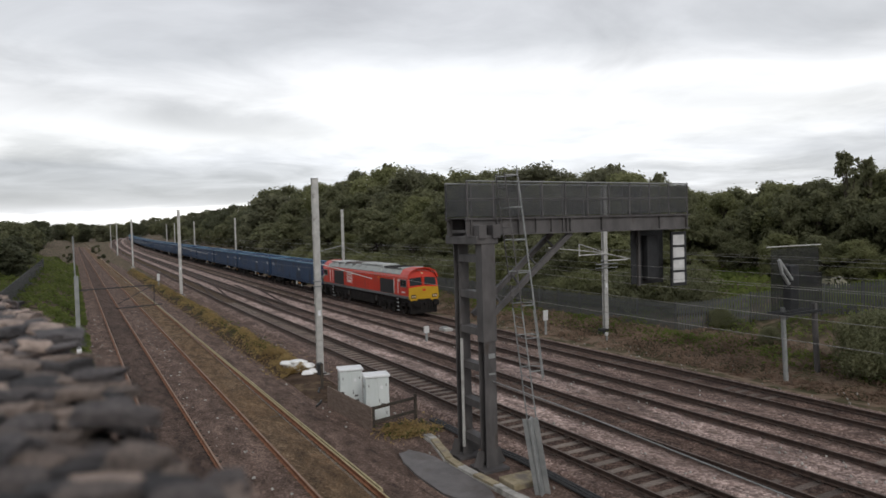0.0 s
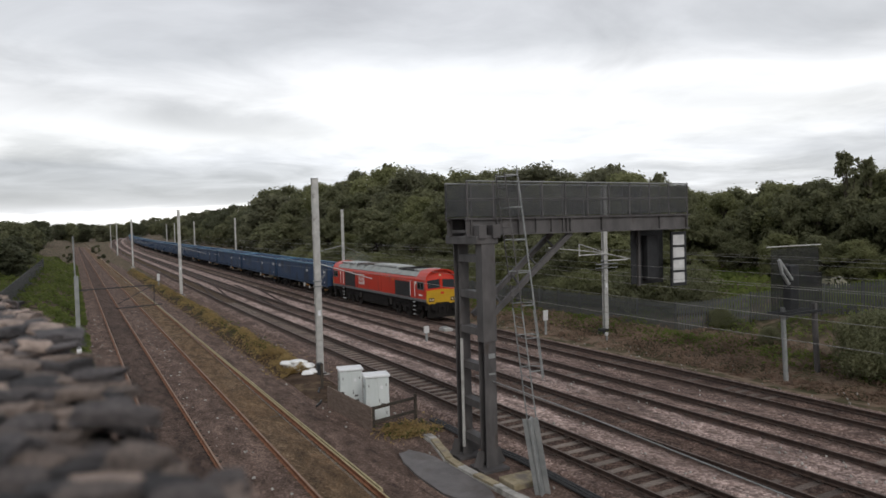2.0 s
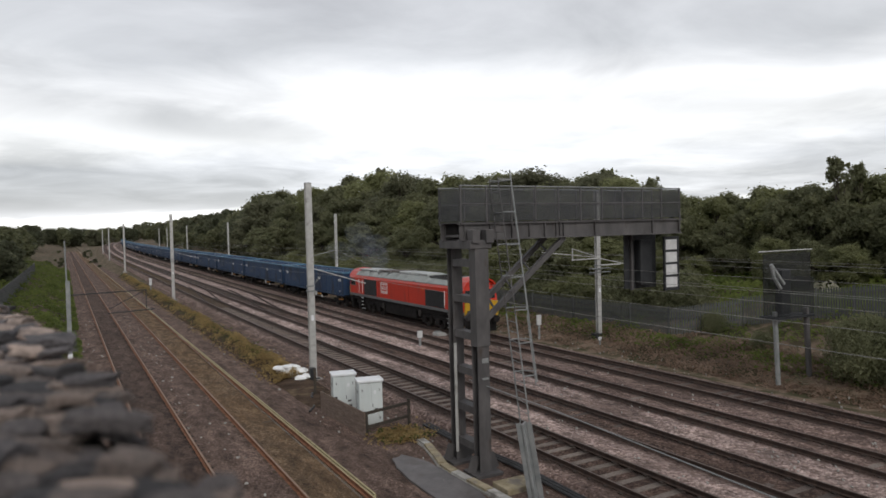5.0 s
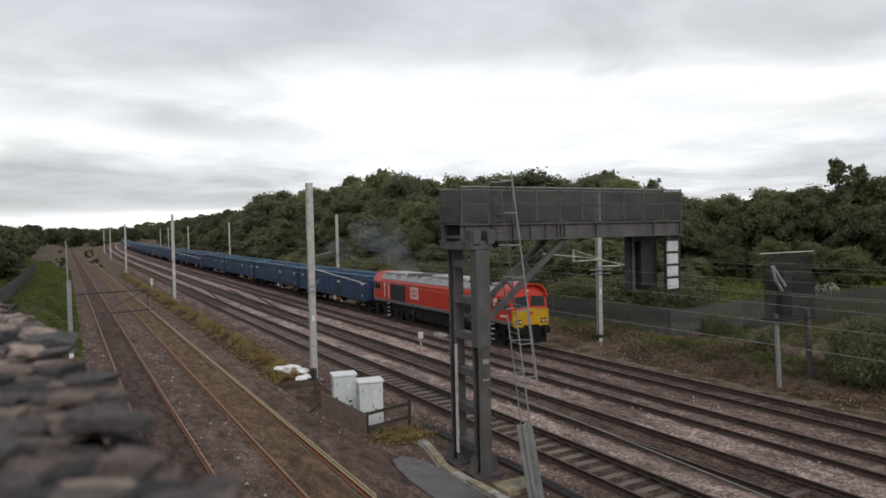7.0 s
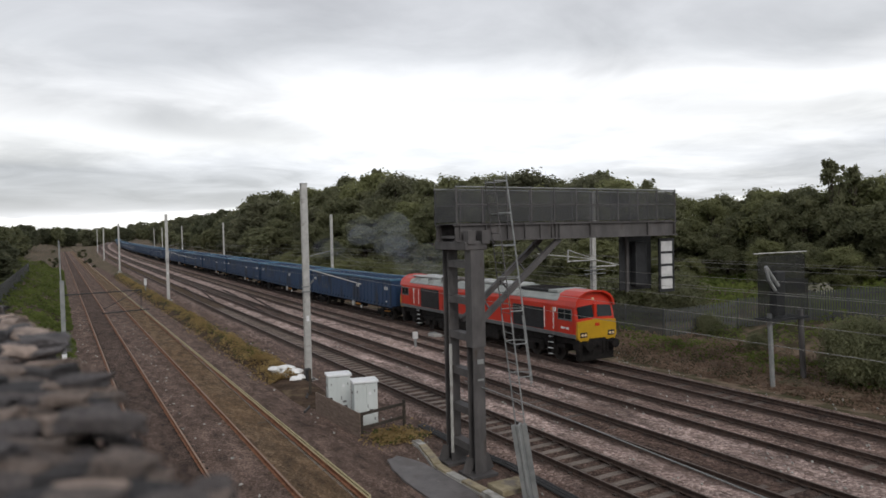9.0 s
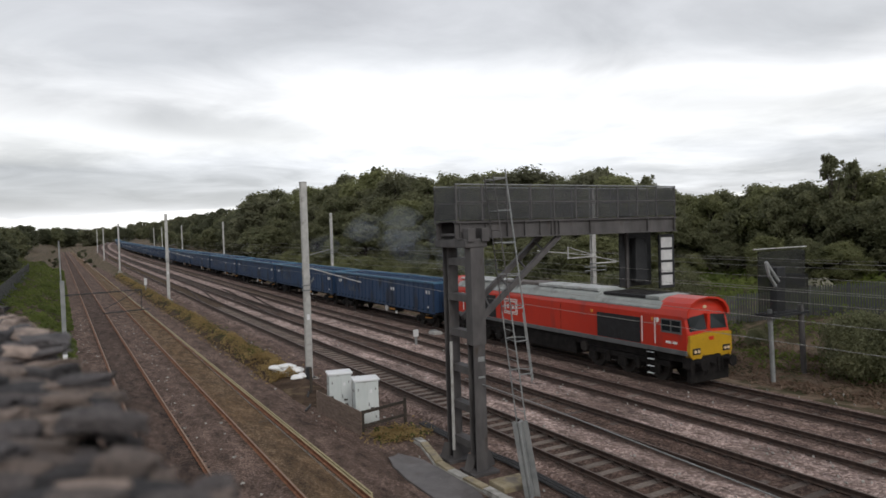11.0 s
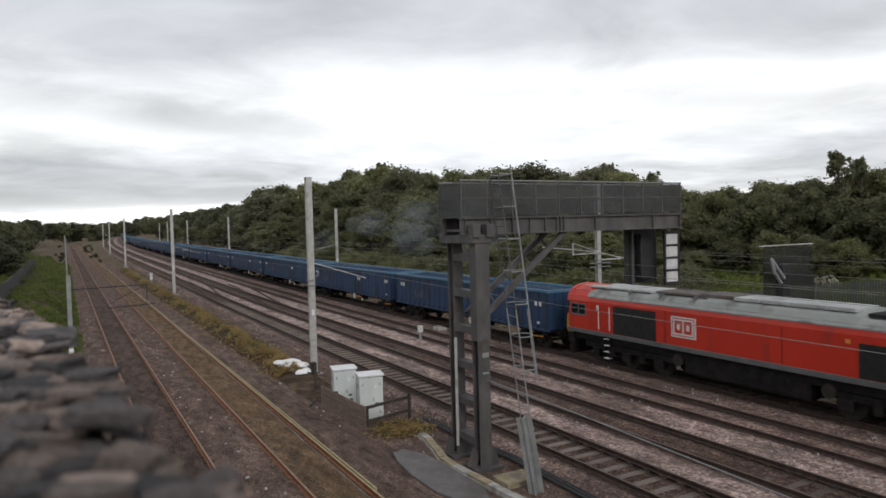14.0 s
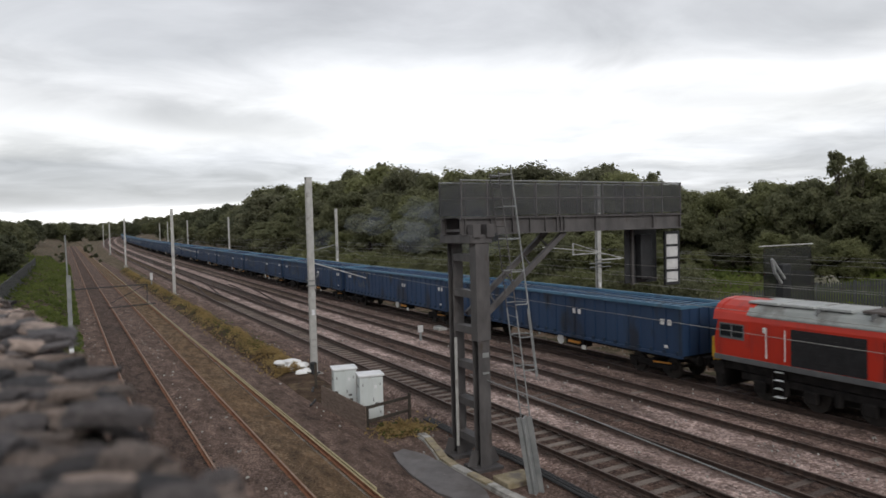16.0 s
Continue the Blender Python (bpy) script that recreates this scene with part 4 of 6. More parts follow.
def build_retaining():
    t = thing("timber_retaining_board", "weathered timber boards and posts round the cabinets", "retaining board")
    for i in range(3):
        z = -0.4 + i * 0.33
        bm = bmesh.new()
        beam(bm, (9.22, 23.0, z + 0.15), (9.0, 27.2, z + 0.15), 0.05, 0.31)
        part("board", bm, "timber", t)
    for y in (23.05, 24.4, 25.8, 27.1):
        part("post", bx(9.24 - (y - 23) * 0.052, 9.34 - (y - 23) * 0.052, y - 0.05, y + 0.05, -0.5, 0.58), "timber_dark", t)
    for z in (0.05, 0.55):
        bm = bmesh.new()
        beam(bm, (9.25, 22.95, z), (11.2, 23.5, z), 0.04, 0.11)
        part("rail_board", bm, "timber_dark", t)
    part("end_post", bx(11.15, 11.24, 23.45, 23.54, -0.5, 0.7), "timber_dark", t)
    part("post", bx(9.7, 9.8, 30.2, 30.3, -0.5, 0.9), "timber_dark", t)
    return t


build_retaining()


def build_troughing():
    t = thing("cable_trough", "lichened concrete cable trough lids by the gantry foot", "cable trough", kind="")
    pts = [(10.56, 21.3), (10.52, 20.7), (10.28, 19.7), (10.02, 18.7), (10.0, 17.9), (10.03, 17.1), (10.09, 16.1), (10.15, 15.2), (10.22, 14.3), (10.28, 13.4)]
    rng = random.Random(5)
    for (xa, ya), (xb, yb) in zip(pts, pts[1:]):
        bm = bmesh.new()
        beam(bm, (xa + rng.uniform(-0.02, 0.02), ya - 0.02, -0.19), (xb + rng.uniform(-0.02, 0.02), yb + 0.02, -0.19 + rng.uniform(-0.01, 0.02)), 0.25, 0.07)
        part("lid", bm, "concrete_yellow" if rng.random() < 0.75 else "concrete", t)
        bm = bmesh.new()
        beam(bm, (xa, ya, -0.32), (xb, yb, -0.32), 0.30, 0.18)
        part("channel", bm, "concrete", t)
    return t


build_troughing()
solid("concrete_pad", bx(10.42, 11.45, 15.7, 16.5, -0.45, -0.14, bevel=0.04), "concrete_yellow", "small pale concrete pad at the gantry foot", "concrete slab")


def build_slab():
    bm = bmesh.new()
    ring = []
    rng = random.Random(8)
    for i in range(28):
        a = i / 28 * 6.283
        ring.append((9.25 + 0.66 * math.cos(a) * (1 + 0.08 * rng.uniform(-1, 1)), 17.6 + 2.7 * math.sin(a) * (1 + 0.06 * rng.uniform(-1, 1))))
    top = [bm.verts.new((x, y, -0.235)) for x, y in ring]
    low = [bm.verts.new((x, y, -0.42)) for x, y in ring]
    bm.faces.new(top)
    for i in range(28):
        bm.faces.new((top[i], low[i], low[(i + 1) % 28], top[(i + 1) % 28]))
    bmesh.ops.recalc_face_normals(bm, faces=bm.faces)
    return solid("cement_spill", bm, "tarmac", "smooth dark grey set cement patch on the cess", "cement patch")


build_slab()
for dx in (0.0, 0.13, 0.24):
    bm = bmesh.new()
    pts = [(11.55 + dx, 23.0, -0.22), (11.5 + dx, 20.0, -0.2), (11.75 + dx, 17.5, -0.2), (11.7 + dx, 14.0, -0.22), (11.8 + dx, 9.0, -0.22)]
    for a, b in zip(pts, pts[1:]):
        rod(bm, a, b, 0.045, 8)
    solid("power_cable", bm, "cable", "black power cable lying in the cess", "cable", group="lineside cables")
bm = bmesh.new()
beam(bm, (10.75, 18.2, 2.42), (11.35, 14.8, 2.13), 0.03, 0.02)
beam(bm, (11.35, 14.8, 2.13), (12.4, 4.0, 1.3), 0.03, 0.02)
solid("stay_cable", bm, "galv_dim", "pale stay cable tied to the gantry leg", "cable")


def build_bags():
    t = thing("plastic_sacks", "white plastic sacks dumped against the mast foot", "sack")
    rng = random.Random(3)
    for (x, y, z, r) in ((9.55, 34.9, 0.12, 0.40), (9.95, 34.5, 0.22, 0.40), (9.75, 34.0, 0.0, 0.30), (10.2, 33.9, 0.12, 0.34), (9.95, 33.2, -0.1, 0.27), (10.3, 33.3, -0.05, 0.25), (10.05, 32.7, -0.22, 0.2)):
        bm = bmesh.new()
        bmesh.ops.create_icosphere(bm, subdivisions=3, radius=r)
        for v in bm.verts:
            v.co *= 1 + 0.55 * noise.noise(v.co * 3 + Vector((x, y, 0)))
            v.co.z *= 0.5
            v.co += Vector((x, y, z))
        part("sack", bm, "plastic", t)
    bm = bmesh.new()
    box(bm, 10.42, 10.72, 33.0, 33.3, -0.35, 0.38, bevel=0.05)
    part("bin", bm, "steel_black", t, "black plastic drum")
    return t


build_bags()


def build_scrap():
    rng = random.Random(23)
    for i in range(9):
        x, y = rng.uniform(9.0, 10.2), rng.uniform(27.8, 32.6)
        bm = bmesh.new()
        a = rng.uniform(0, 6.283)
        p = Vector((x, y, -0.24))
        for k in range(3):
            a += rng.uniform(-0.9, 0.9)
            q = p + Vector((math.cos(a), math.sin(a), rng.uniform(-0.05, 0.12))) * rng.uniform(0.15, 0.4)
            q.z = max(q.z, -0.27)
            rod(bm, p, q, 0.045, 6)
            p = q
        solid("cable_offcut", bm, "cable", "black cable offcut lying in the cess", "cable", group="cable offcuts")


build_scrap()


def marker(name, m, h, w, label):
    t = thing(name, label, "marker post", m)
    part("shaft", bx(-w * 0.2, w * 0.2, -0.04, 0.04, -0.3, h * 0.6), "galv_dim", t)
    part("head", bx(-w / 2, w / 2, -0.06, 0.06, h * 0.55, h, bevel=0.02), "dull_white", t)
    return t


marker("marker_post", pose(9.75, 98.0, -0.3), 2.0, 0.34, "white concrete marker post in the verge")
marker("marker_post", pose(27.9, 37.8, -0.35), 1.5, 0.36, "small white marker on a post beside the far line")
marker("marker_post", pose(19.25, 38.5, -0.16), 0.95, 0.34, "low white disc marker between two lines")
marker("marker_post", pose(29.0, 33.0, -0.3), 0.45, 0.2, "short white stub by the mast")
marker("marker_post", pose(30.8, 18.0, -0.3), 0.8, 0.2, "short white stub in the scrub")


def build_signal():
    t = thing("ground_signal", "dark signal head on a tubular post in the scrub", "railway signal", pose(27.9, 20.2, -0.45))
    part("post", rod(bmesh.new(), (0.35, 0, 0), (0.15, 0, 3.4), 0.11), "galv_dim", t)
    part("rear_post", rod(bmesh.new(), (2.2, -0.3, -0.4), (1.95, -0.3, 3.5), 0.13), "steel_dark", t)
    part("platform", bx(-0.2, 2.3, -0.5, 0.5, 3.1, 3.2), "steel_black", t)
    part("cage", bx(-0.1, 2.4, -0.4, 0.4, 3.2, 4.9), "dark_screen", t, "dark mesh cage")
    part("backboard", bx(-0.6, 2.75, -0.02, 0.04, 4.2, 6.05, bevel=0.02), "dark_screen", t)
    part("top_rail", rod(bmesh.new(), (-0.9, 0, 6.15), (2.9, 0, 6.15), 0.03), "galv", t)
    bm = bmesh.new()
    box(bm, 0.3, 0.9, -0.3, 0.1, 3.3, 5.3, bevel=0.06)
    part("case", bm, "steel_black", t)
    bm = bmesh.new()
    rod(bm, (-0.75, -0.5, 5.6), (0.1, -0.5, 4.7), 0.075)
    rod(bm, (-0.75, -0.5, 5.6), (-0.55, -0.5, 5.0), 0.075)
    rod(bm, (-0.55, -0.5, 5.0), (-0.1, -0.5, 4.5), 0.075)
    part("loop_arm", bm, "galv_dim", t, "bent grey tube")
    return t


build_signal()


def build_point_machine():
    t = thing("point_machine", "pale grey point machine lying between two lines", "point machine", pose(22.3, 41.6, -0.16))
    part("case", bx(-0.3, 0.3, -0.45, 0.45, 0.0, 0.2, bevel=0.03), "galv", t)
    part("motor_cover", bx(-0.2, 0.2, 0.1, 0.4, 0.2, 0.27, bevel=0.02), "galv_dim", t)
    part("drive_rod", rod(bmesh.new(), (0.3, -0.2, 0.05), (1.1, -0.2, 0.03), 0.025), "galv_dim", t)
    return t


build_point_machine()


def build_fence():
    t = thing("palisade_fence", "grey steel palisade fence in front of the wood", "fence", kind="")
    pale = bmesh.new()
    box(pale, -0.05, 0.05, -0.008, 0.008, 0.05, 1.72)
    vs = [pale.verts.new(c) for c in ((-0.05, 0, 1.72), (0.05, 0, 1.72), (0, 0, 1.85))]
    pale.faces.new(vs)
    me = bpy.data.meshes.new("pale")
    pale.to_mesh(me)
    pale.free()
    me.materials.append(M["fence"])
    rest = bmesh.new()
    pts = [(37.6, 12.0), (37.5, 20.0), (37.7, 24.5), (36.6, 28.5), (33.4, 31.5), (33.1, 38.0), (33.0, 48.0), (33.0, 64.0), (33.2, 90.0)]
    made = 0
    for (xa, ya), (xb, yb) in zip(pts, pts[1:]):
        L = math.hypot(xb - xa, yb - ya)
        rot = math.degrees(math.atan2(yb - ya, xb - xa))
        n = int(L / 0.155)
        for i in range(n):
            x, y = xa + (xb - xa) * i / n, ya + (yb - ya) * i / n
            z = ground_z(x, y) - 0.05
            if made < 240:
                shared("pale", me, t, pose(x, y, z, 0, 0, rot))
                made += 1
            else:
                box(rest, x - 0.012, x + 0.012, y - 0.05, y + 0.05, z + 0.05, z + 1.8)
        k = max(1, round(L / 2.75))
        for i in range(k):
            x, y = xa + (xb - xa) * i / k, ya + (yb - ya) * i / k
            x2, y2 = xa + (xb - xa) * (i + 1) / k, ya + (yb - ya) * (i + 1) / k
            za, zb = ground_z(x, y), ground_z(x2, y2)
            part("fence_post", bx(x - 0.05, x + 0.05, y - 0.03, y + 0.05, za - 0.4, za + 1.8), "fence", t)
            bm = bmesh.new()
            for h in (0.4, 1.45):
                beam(bm, (x, y + 0.03, za + h), (x2, y2 + 0.03, zb + h), 0.03, 0.05)
            part("rail", bm, "fence", t)
    r = part("pale_run", rest, "fence", t)
    r["kind"] = "stuff"
    return t


build_fence()


def build_bank_fence():
    """Grey pale fence along the top of the bramble bank."""
    t = thing("bank_fence", "dull grey steel fence along the bramble bank", "fence")
    bm = bmesh.new()
    pts = [(-4.5, 46 + 0.16 * i) for i in range(560)]
    for x, y in pts:
        z = ground_z(x, y)
        box(bm, x - 0.012, x + 0.012, y - 0.05, y + 0.05, z, z + 1.85)
    part("pale_run", bm, "fence", t)["kind"] = "stuff"
    for i in range(30):
        y = 46 + 3 * i
        z = ground_z(-4.5, y)
        part("fence_post", bx(-4.56, -4.49, y - 0.05, y + 0.05, z - 0.4, z + 1.9), "fence", t)
    for h in (0.5, 1.5):
        part("rail", bx(-4.55, -4.50, 46, 135, ground_z(-4.5, 60) + h, ground_z(-4.5, 60) + h + 0.06), "fence", t)
    return t


build_bank_fence()


def scatter_stones():
    """Pale chips and litter lying on the cess and between the lines."""
    rng = random.Random(19)
    bm = bmesh.new()
    for i in range(760):
        y = 10 + 60 * rng.random() ** 1.5
        x, z = rng.choice(((rng.uniform(3.8, 5.3), -0.15), (rng.uniform(7.6, 11.5), -0.29), (rng.uniform(7.6, 11.5), -0.29), (rng.uniform(0.8, 1.9), -0.15), (rng.uniform(26.5, 29.5), -0.35), (rng.uniform(17.8, 19.6), -0.15), (rng.uniform(21.4, 23.2), -0.15), (rng.uniform(14.7, 16.0), -0.15), (rng.uniform(25.2, 27.0), -0.2)))
        r = rng.uniform(0.02, 0.055)
        bmesh.ops.create_icosphere(bm, subdivisions=1, radius=r, matrix=pose(x, y, z + r * 0.3, rng.uniform(0, 90), rng.uniform(0, 90), 0) @ Matrix.Diagonal((1.4, 1, 0.6, 1)))
    return solid("stone_chip", bm, "concrete", "pale stone chips scattered on the ballast", "stones", kind="stuff")


scatter_stones()


# ---------------------------------------------------------------- stone parapet under the camera
def stone_mesh(seed):
    rng = np.random.RandomState(seed)
    bm = bmesh.new()
    bmesh.ops.create_icosphere(bm, subdivisions=2, radius=1.0)
    off = Vector(rng.uniform(-50, 50, 3))
    for v in bm.verts:
        c = v.co.copy()
        f = max(abs(c.x), abs(c.y), abs(c.z))
        c = c.lerp(c / f, 1.0)
        c *= 1 + 0.34 * noise.noise(c * 1.3 + off) + 0.20 * noise.noise(c * 3.2 + off)
        v.co = Vector((c.x * 0.5, c.y * 0.5, c.z * 0.5))
    me = bpy.data.meshes.new("stone")
    bm.to_mesh(me)
    bm.free()
    me.materials.append(M["stone"])
    return me


def wall_edge(y):
    return 0.49 - 0.10 * y - 0.0035 * y * y


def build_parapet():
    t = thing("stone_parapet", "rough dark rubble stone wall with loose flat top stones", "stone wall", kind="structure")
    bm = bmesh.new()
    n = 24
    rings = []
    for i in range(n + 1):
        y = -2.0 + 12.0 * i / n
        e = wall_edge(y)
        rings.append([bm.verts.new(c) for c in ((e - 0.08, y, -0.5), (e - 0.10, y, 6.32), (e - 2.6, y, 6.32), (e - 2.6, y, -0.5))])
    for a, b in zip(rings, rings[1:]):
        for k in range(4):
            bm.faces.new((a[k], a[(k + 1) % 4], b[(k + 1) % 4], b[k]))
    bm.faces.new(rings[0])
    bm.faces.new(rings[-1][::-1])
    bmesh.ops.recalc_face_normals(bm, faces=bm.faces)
    # the dark core colour paints the shade down in the stone gaps
    part("core", bm, "shaded_core", t)
    kinds = [stone_mesh(s) for s in range(8)]
    rng = random.Random(11)
    y = 0.9
    count = 0
    verts, faces = [], []
    while y < 9.8:
        e = wall_edge(y)
        depth = rng.uniform(0.04, 0.07) + 0.013 * y
        x = e + rng.uniform(-0.07, 0.05)
        level = rng.uniform(-0.03, 0.03)
        while x > e - 0.85 - 0.02 * y:
            w = rng.uniform(0.055, 0.17) * (1 + 0.08 * y)
            h = rng.uniform(0.022, 0.048)
            lift = rng.choice((0, 0, 0.015, 0.035, -0.045, -0.03))
            m = pose(x - w / 2, y + rng.uniform(-0.03, 0.03), 6.38 + level + lift + rng.uniform(-0.03, 0.03), rng.uniform(-16, 6), rng.uniform(-9, 13), rng.uniform(-34, 4))
            size = (w * 1.25, depth * rng.uniform(1.1, 1.7), h * 1.9)
            src = rng.choice(kinds)
            if count < 300:
                shared("stone", src, t, m).scale = size
            else:
                m = m @ Matrix.Diagonal((*size, 1))
                k = len(verts)
                verts += [tuple(m @ v.co) for v in src.vertices]
                faces += [tuple(k + j for j in f.vertices) for f in src.polygons]
            x -= w * 0.95
            count += 1
        y += depth * 0.92
    # the rest of the wall top, joined
    for i in range(420):
        y = rng.uniform(-1.9, 9.8)
        x = wall_edge(y) - (rng.uniform(0.05, 2.5) if y < 0.75 else rng.uniform(0.95, 2.5))
        m = pose(x, y, 6.30 + rng.uniform(-0.04, 0.05), rng.uniform(-12, 12), rng.uniform(-12, 12), rng.uniform(0, 180)) @ Matrix.Diagonal((rng.uniform(0.2, 0.42), rng.uniform(0.16, 0.3), rng.uniform(0.1, 0.18), 1))
        k = len(verts)
        src = rng.choice(kinds)
        verts += [tuple(m @ v.co) for v in src.vertices]
        faces += [tuple(k + j for j in f.vertices) for f in src.polygons]
    me = bpy.data.meshes.new("rubble")
    me.from_pydata(verts, [], faces)
    me.materials.append(M["stone"])
    rub = new("rubble", me)
    rub.parent = t
    rub["kind"] = "stuff"
    return t


build_parapet()


# ---------------------------------------------------------------- trees
def crown_spots(rng, n, h, w, sparse):
    """Leaf spots on many overlapping sprays round the limbs, with gaps and loose twigs between them."""
    clumps = []
    k = 46 if not sparse else 22
    for i in range(k):
        z = h * (0.14 + 0.82 * (i + rng.rand()) / k)
        f = math.sin(math.pi * min(1.0, max(0.10, (z / h - 0.02) / 1.02))) ** 0.7
        a = rng.rand() * 6.283
        r = w * 0.44 * f * rng.rand() ** 0.45
        clumps.append((Vector((r * math.cos(a), r * math.sin(a), z)), w * (0.085 + 0.10 * rng.rand()) * (0.75 + 0.4 * f) * (0.8 if sparse else 1)))
    for i in range(3):
        clumps.append((Vector((w * 0.10 * rng.normal(), w * 0.10 * rng.normal(), h * (0.92 + 0.07 * rng.rand()))), w * 0.055))
    weight = np.array([r * r for c, r in clumps])
    pick = rng.choice(len(clumps), n, p=weight / weight.sum())
    spots = []
    for i in pick:
        c, r = clumps[i]
        d = Vector(rng.normal(0, 1, 3)).normalized()
        loose = rng.rand()
        rr = r * (0.55 + 0.55 * rng.rand() ** 0.7) * (1 + 0.35 * noise.noise(d * 2.2 + c))
        if loose < 0.12:
            rr *= 1.0 + 0.6 * rng.rand()
        spots.append((c + Vector((d.x, d.y, d.z * 0.8)) * rr, d * 0.8 + Vector((0, 0, 0.5))))
    return spots, clumps


def build_tree(seed, h, w, leafmat, n, size, label, sparse=False, name="tree", category="tree"):
    rng = np.random.RandomState(seed)
    t = thing(name, label, category, pose(0, 0, -200), "woodland trees")
    spots, clumps = crown_spots(rng, n, h, w, sparse)
    bm = bmesh.new()
    rod(bm, (0, 0, -0.6), (0.05 * h * rng.normal() * 0.3, 0.02 * h * rng.normal(), h * 0.62), 0.022 * h, 7, 0.008 * h)
    for c, r in clumps:
        base = Vector((0, 0, max(h * 0.12, c.z * 0.62)))
        rod(bm, base, c, 0.008 * h, 5, 0.003 * h)
    part("trunk", bm, "bark", t)
    ob = new("crown", leaves_mesh("crown", leafmat, spots, size, seed, 0.6, True))
    ob.parent = t
    return t


NEAR = [build_tree(21, 10, 7.5, "leaf_a", 17000, 0.165, "tall dark green oak at the edge of the wood"), build_tree(22, 10, 6.5, "leaf_b", 15000, 0.165, "mid green ash in the lineside wood"),
        build_tree(23, 10, 8.0, "leaf_c", 17000, 0.165, "pale green willow leaning over the fence"), build_tree(24, 10, 6.0, "leaf_b", 13000, 0.165, "slender green birch among the wood")]
FAR = [build_tree(31, 10, 8.0, "leaf_a", 3200, 0.36, "dark green tree in the distant wood"), build_tree(32, 10, 7.5, "leaf_b", 3200, 0.36, "green tree in the distant wood"), build_tree(33, 10, 8.5, "leaf_far", 3000, 0.38, "hazy dark green tree far off")]
BUSH = [build_tree(41, 3, 4.6, "leaf_c", 7000, 0.095, "pale green bush by the fence", name="bush", category="bush"), build_tree(42, 3, 4.6, "leaf_b", 7000, 0.095, "dark green bush under the trees", name="bush", category="bush")]
NEAR_BUSH = build_tree(43, 3, 4.6, "leaf_b", 17000, 0.06, "dense dark green bush in the lineside scrub", name="bush", category="bush")
SCRAG = build_tree(51, 10, 4.8, "leaf_b", 2500, 0.19, "tall ragged tree with a sparse open crown", True)

# bearing from the line and height above the eye of the wood's outline, in degrees
OUTLINE = ((4.8, 1.1), (6.6, 1.3), (8.5, 1.6), (10.8, 1.95), (12.6, 2.1), (13.5, 2.5), (14.3, 3.6), (15.4, 3.95), (17.9, 3.85), (20.7, 4.55), (23.9, 5.1), (25.3, 4.7), (30.0, 4.4), (32.3, 4.65), (38.3, 4.35), (41.5, 4.15),
           (44.5, 3.5), (47.6, 2.5), (50.2, 2.1), (53.0, 2.85), (55.3, 3.0), (57.8, 3.15), (62.0, 3.0), (90.0, 4.0))


def outline(b):
    for (b0, e0), (b1, e1) in zip(OUTLINE, OUTLINE[1:]):
        if b <= b1:
            return e0 + (e1 - e0) * max(0, (b - b0) / (b1 - b0))
    return 4.0


def plant(kinds, rng, b, off, share, widen=1.0, base=10.0):
    """A tree at bearing b, off metres right of the line, as tall as its share of the wood's outline."""
    d = off / math.sin(radians(b))
    for _ in range(4):
        y = d * math.cos(radians(b))
        d = (off + bend(y)) / math.sin(radians(b))
    x, y = d * math.sin(radians(b)), d * math.cos(radians(b))
    g = ground_z(x, y)
    top = 7.03 + d * math.tan(radians(outline(b)))
    h = max(2.0, (top - g) * share)
    s = h / base
    t = copy_thing(rng.choice(kinds), pose(x, y, g - 0.1, 0, 0, rng.uniform(0, 360)))
    wd = min(1.8, max(0.8, 1.15 * widen * rng.uniform(0.85, 1.2)))
    t.scale = (s * wd, s * wd, s)
    return t


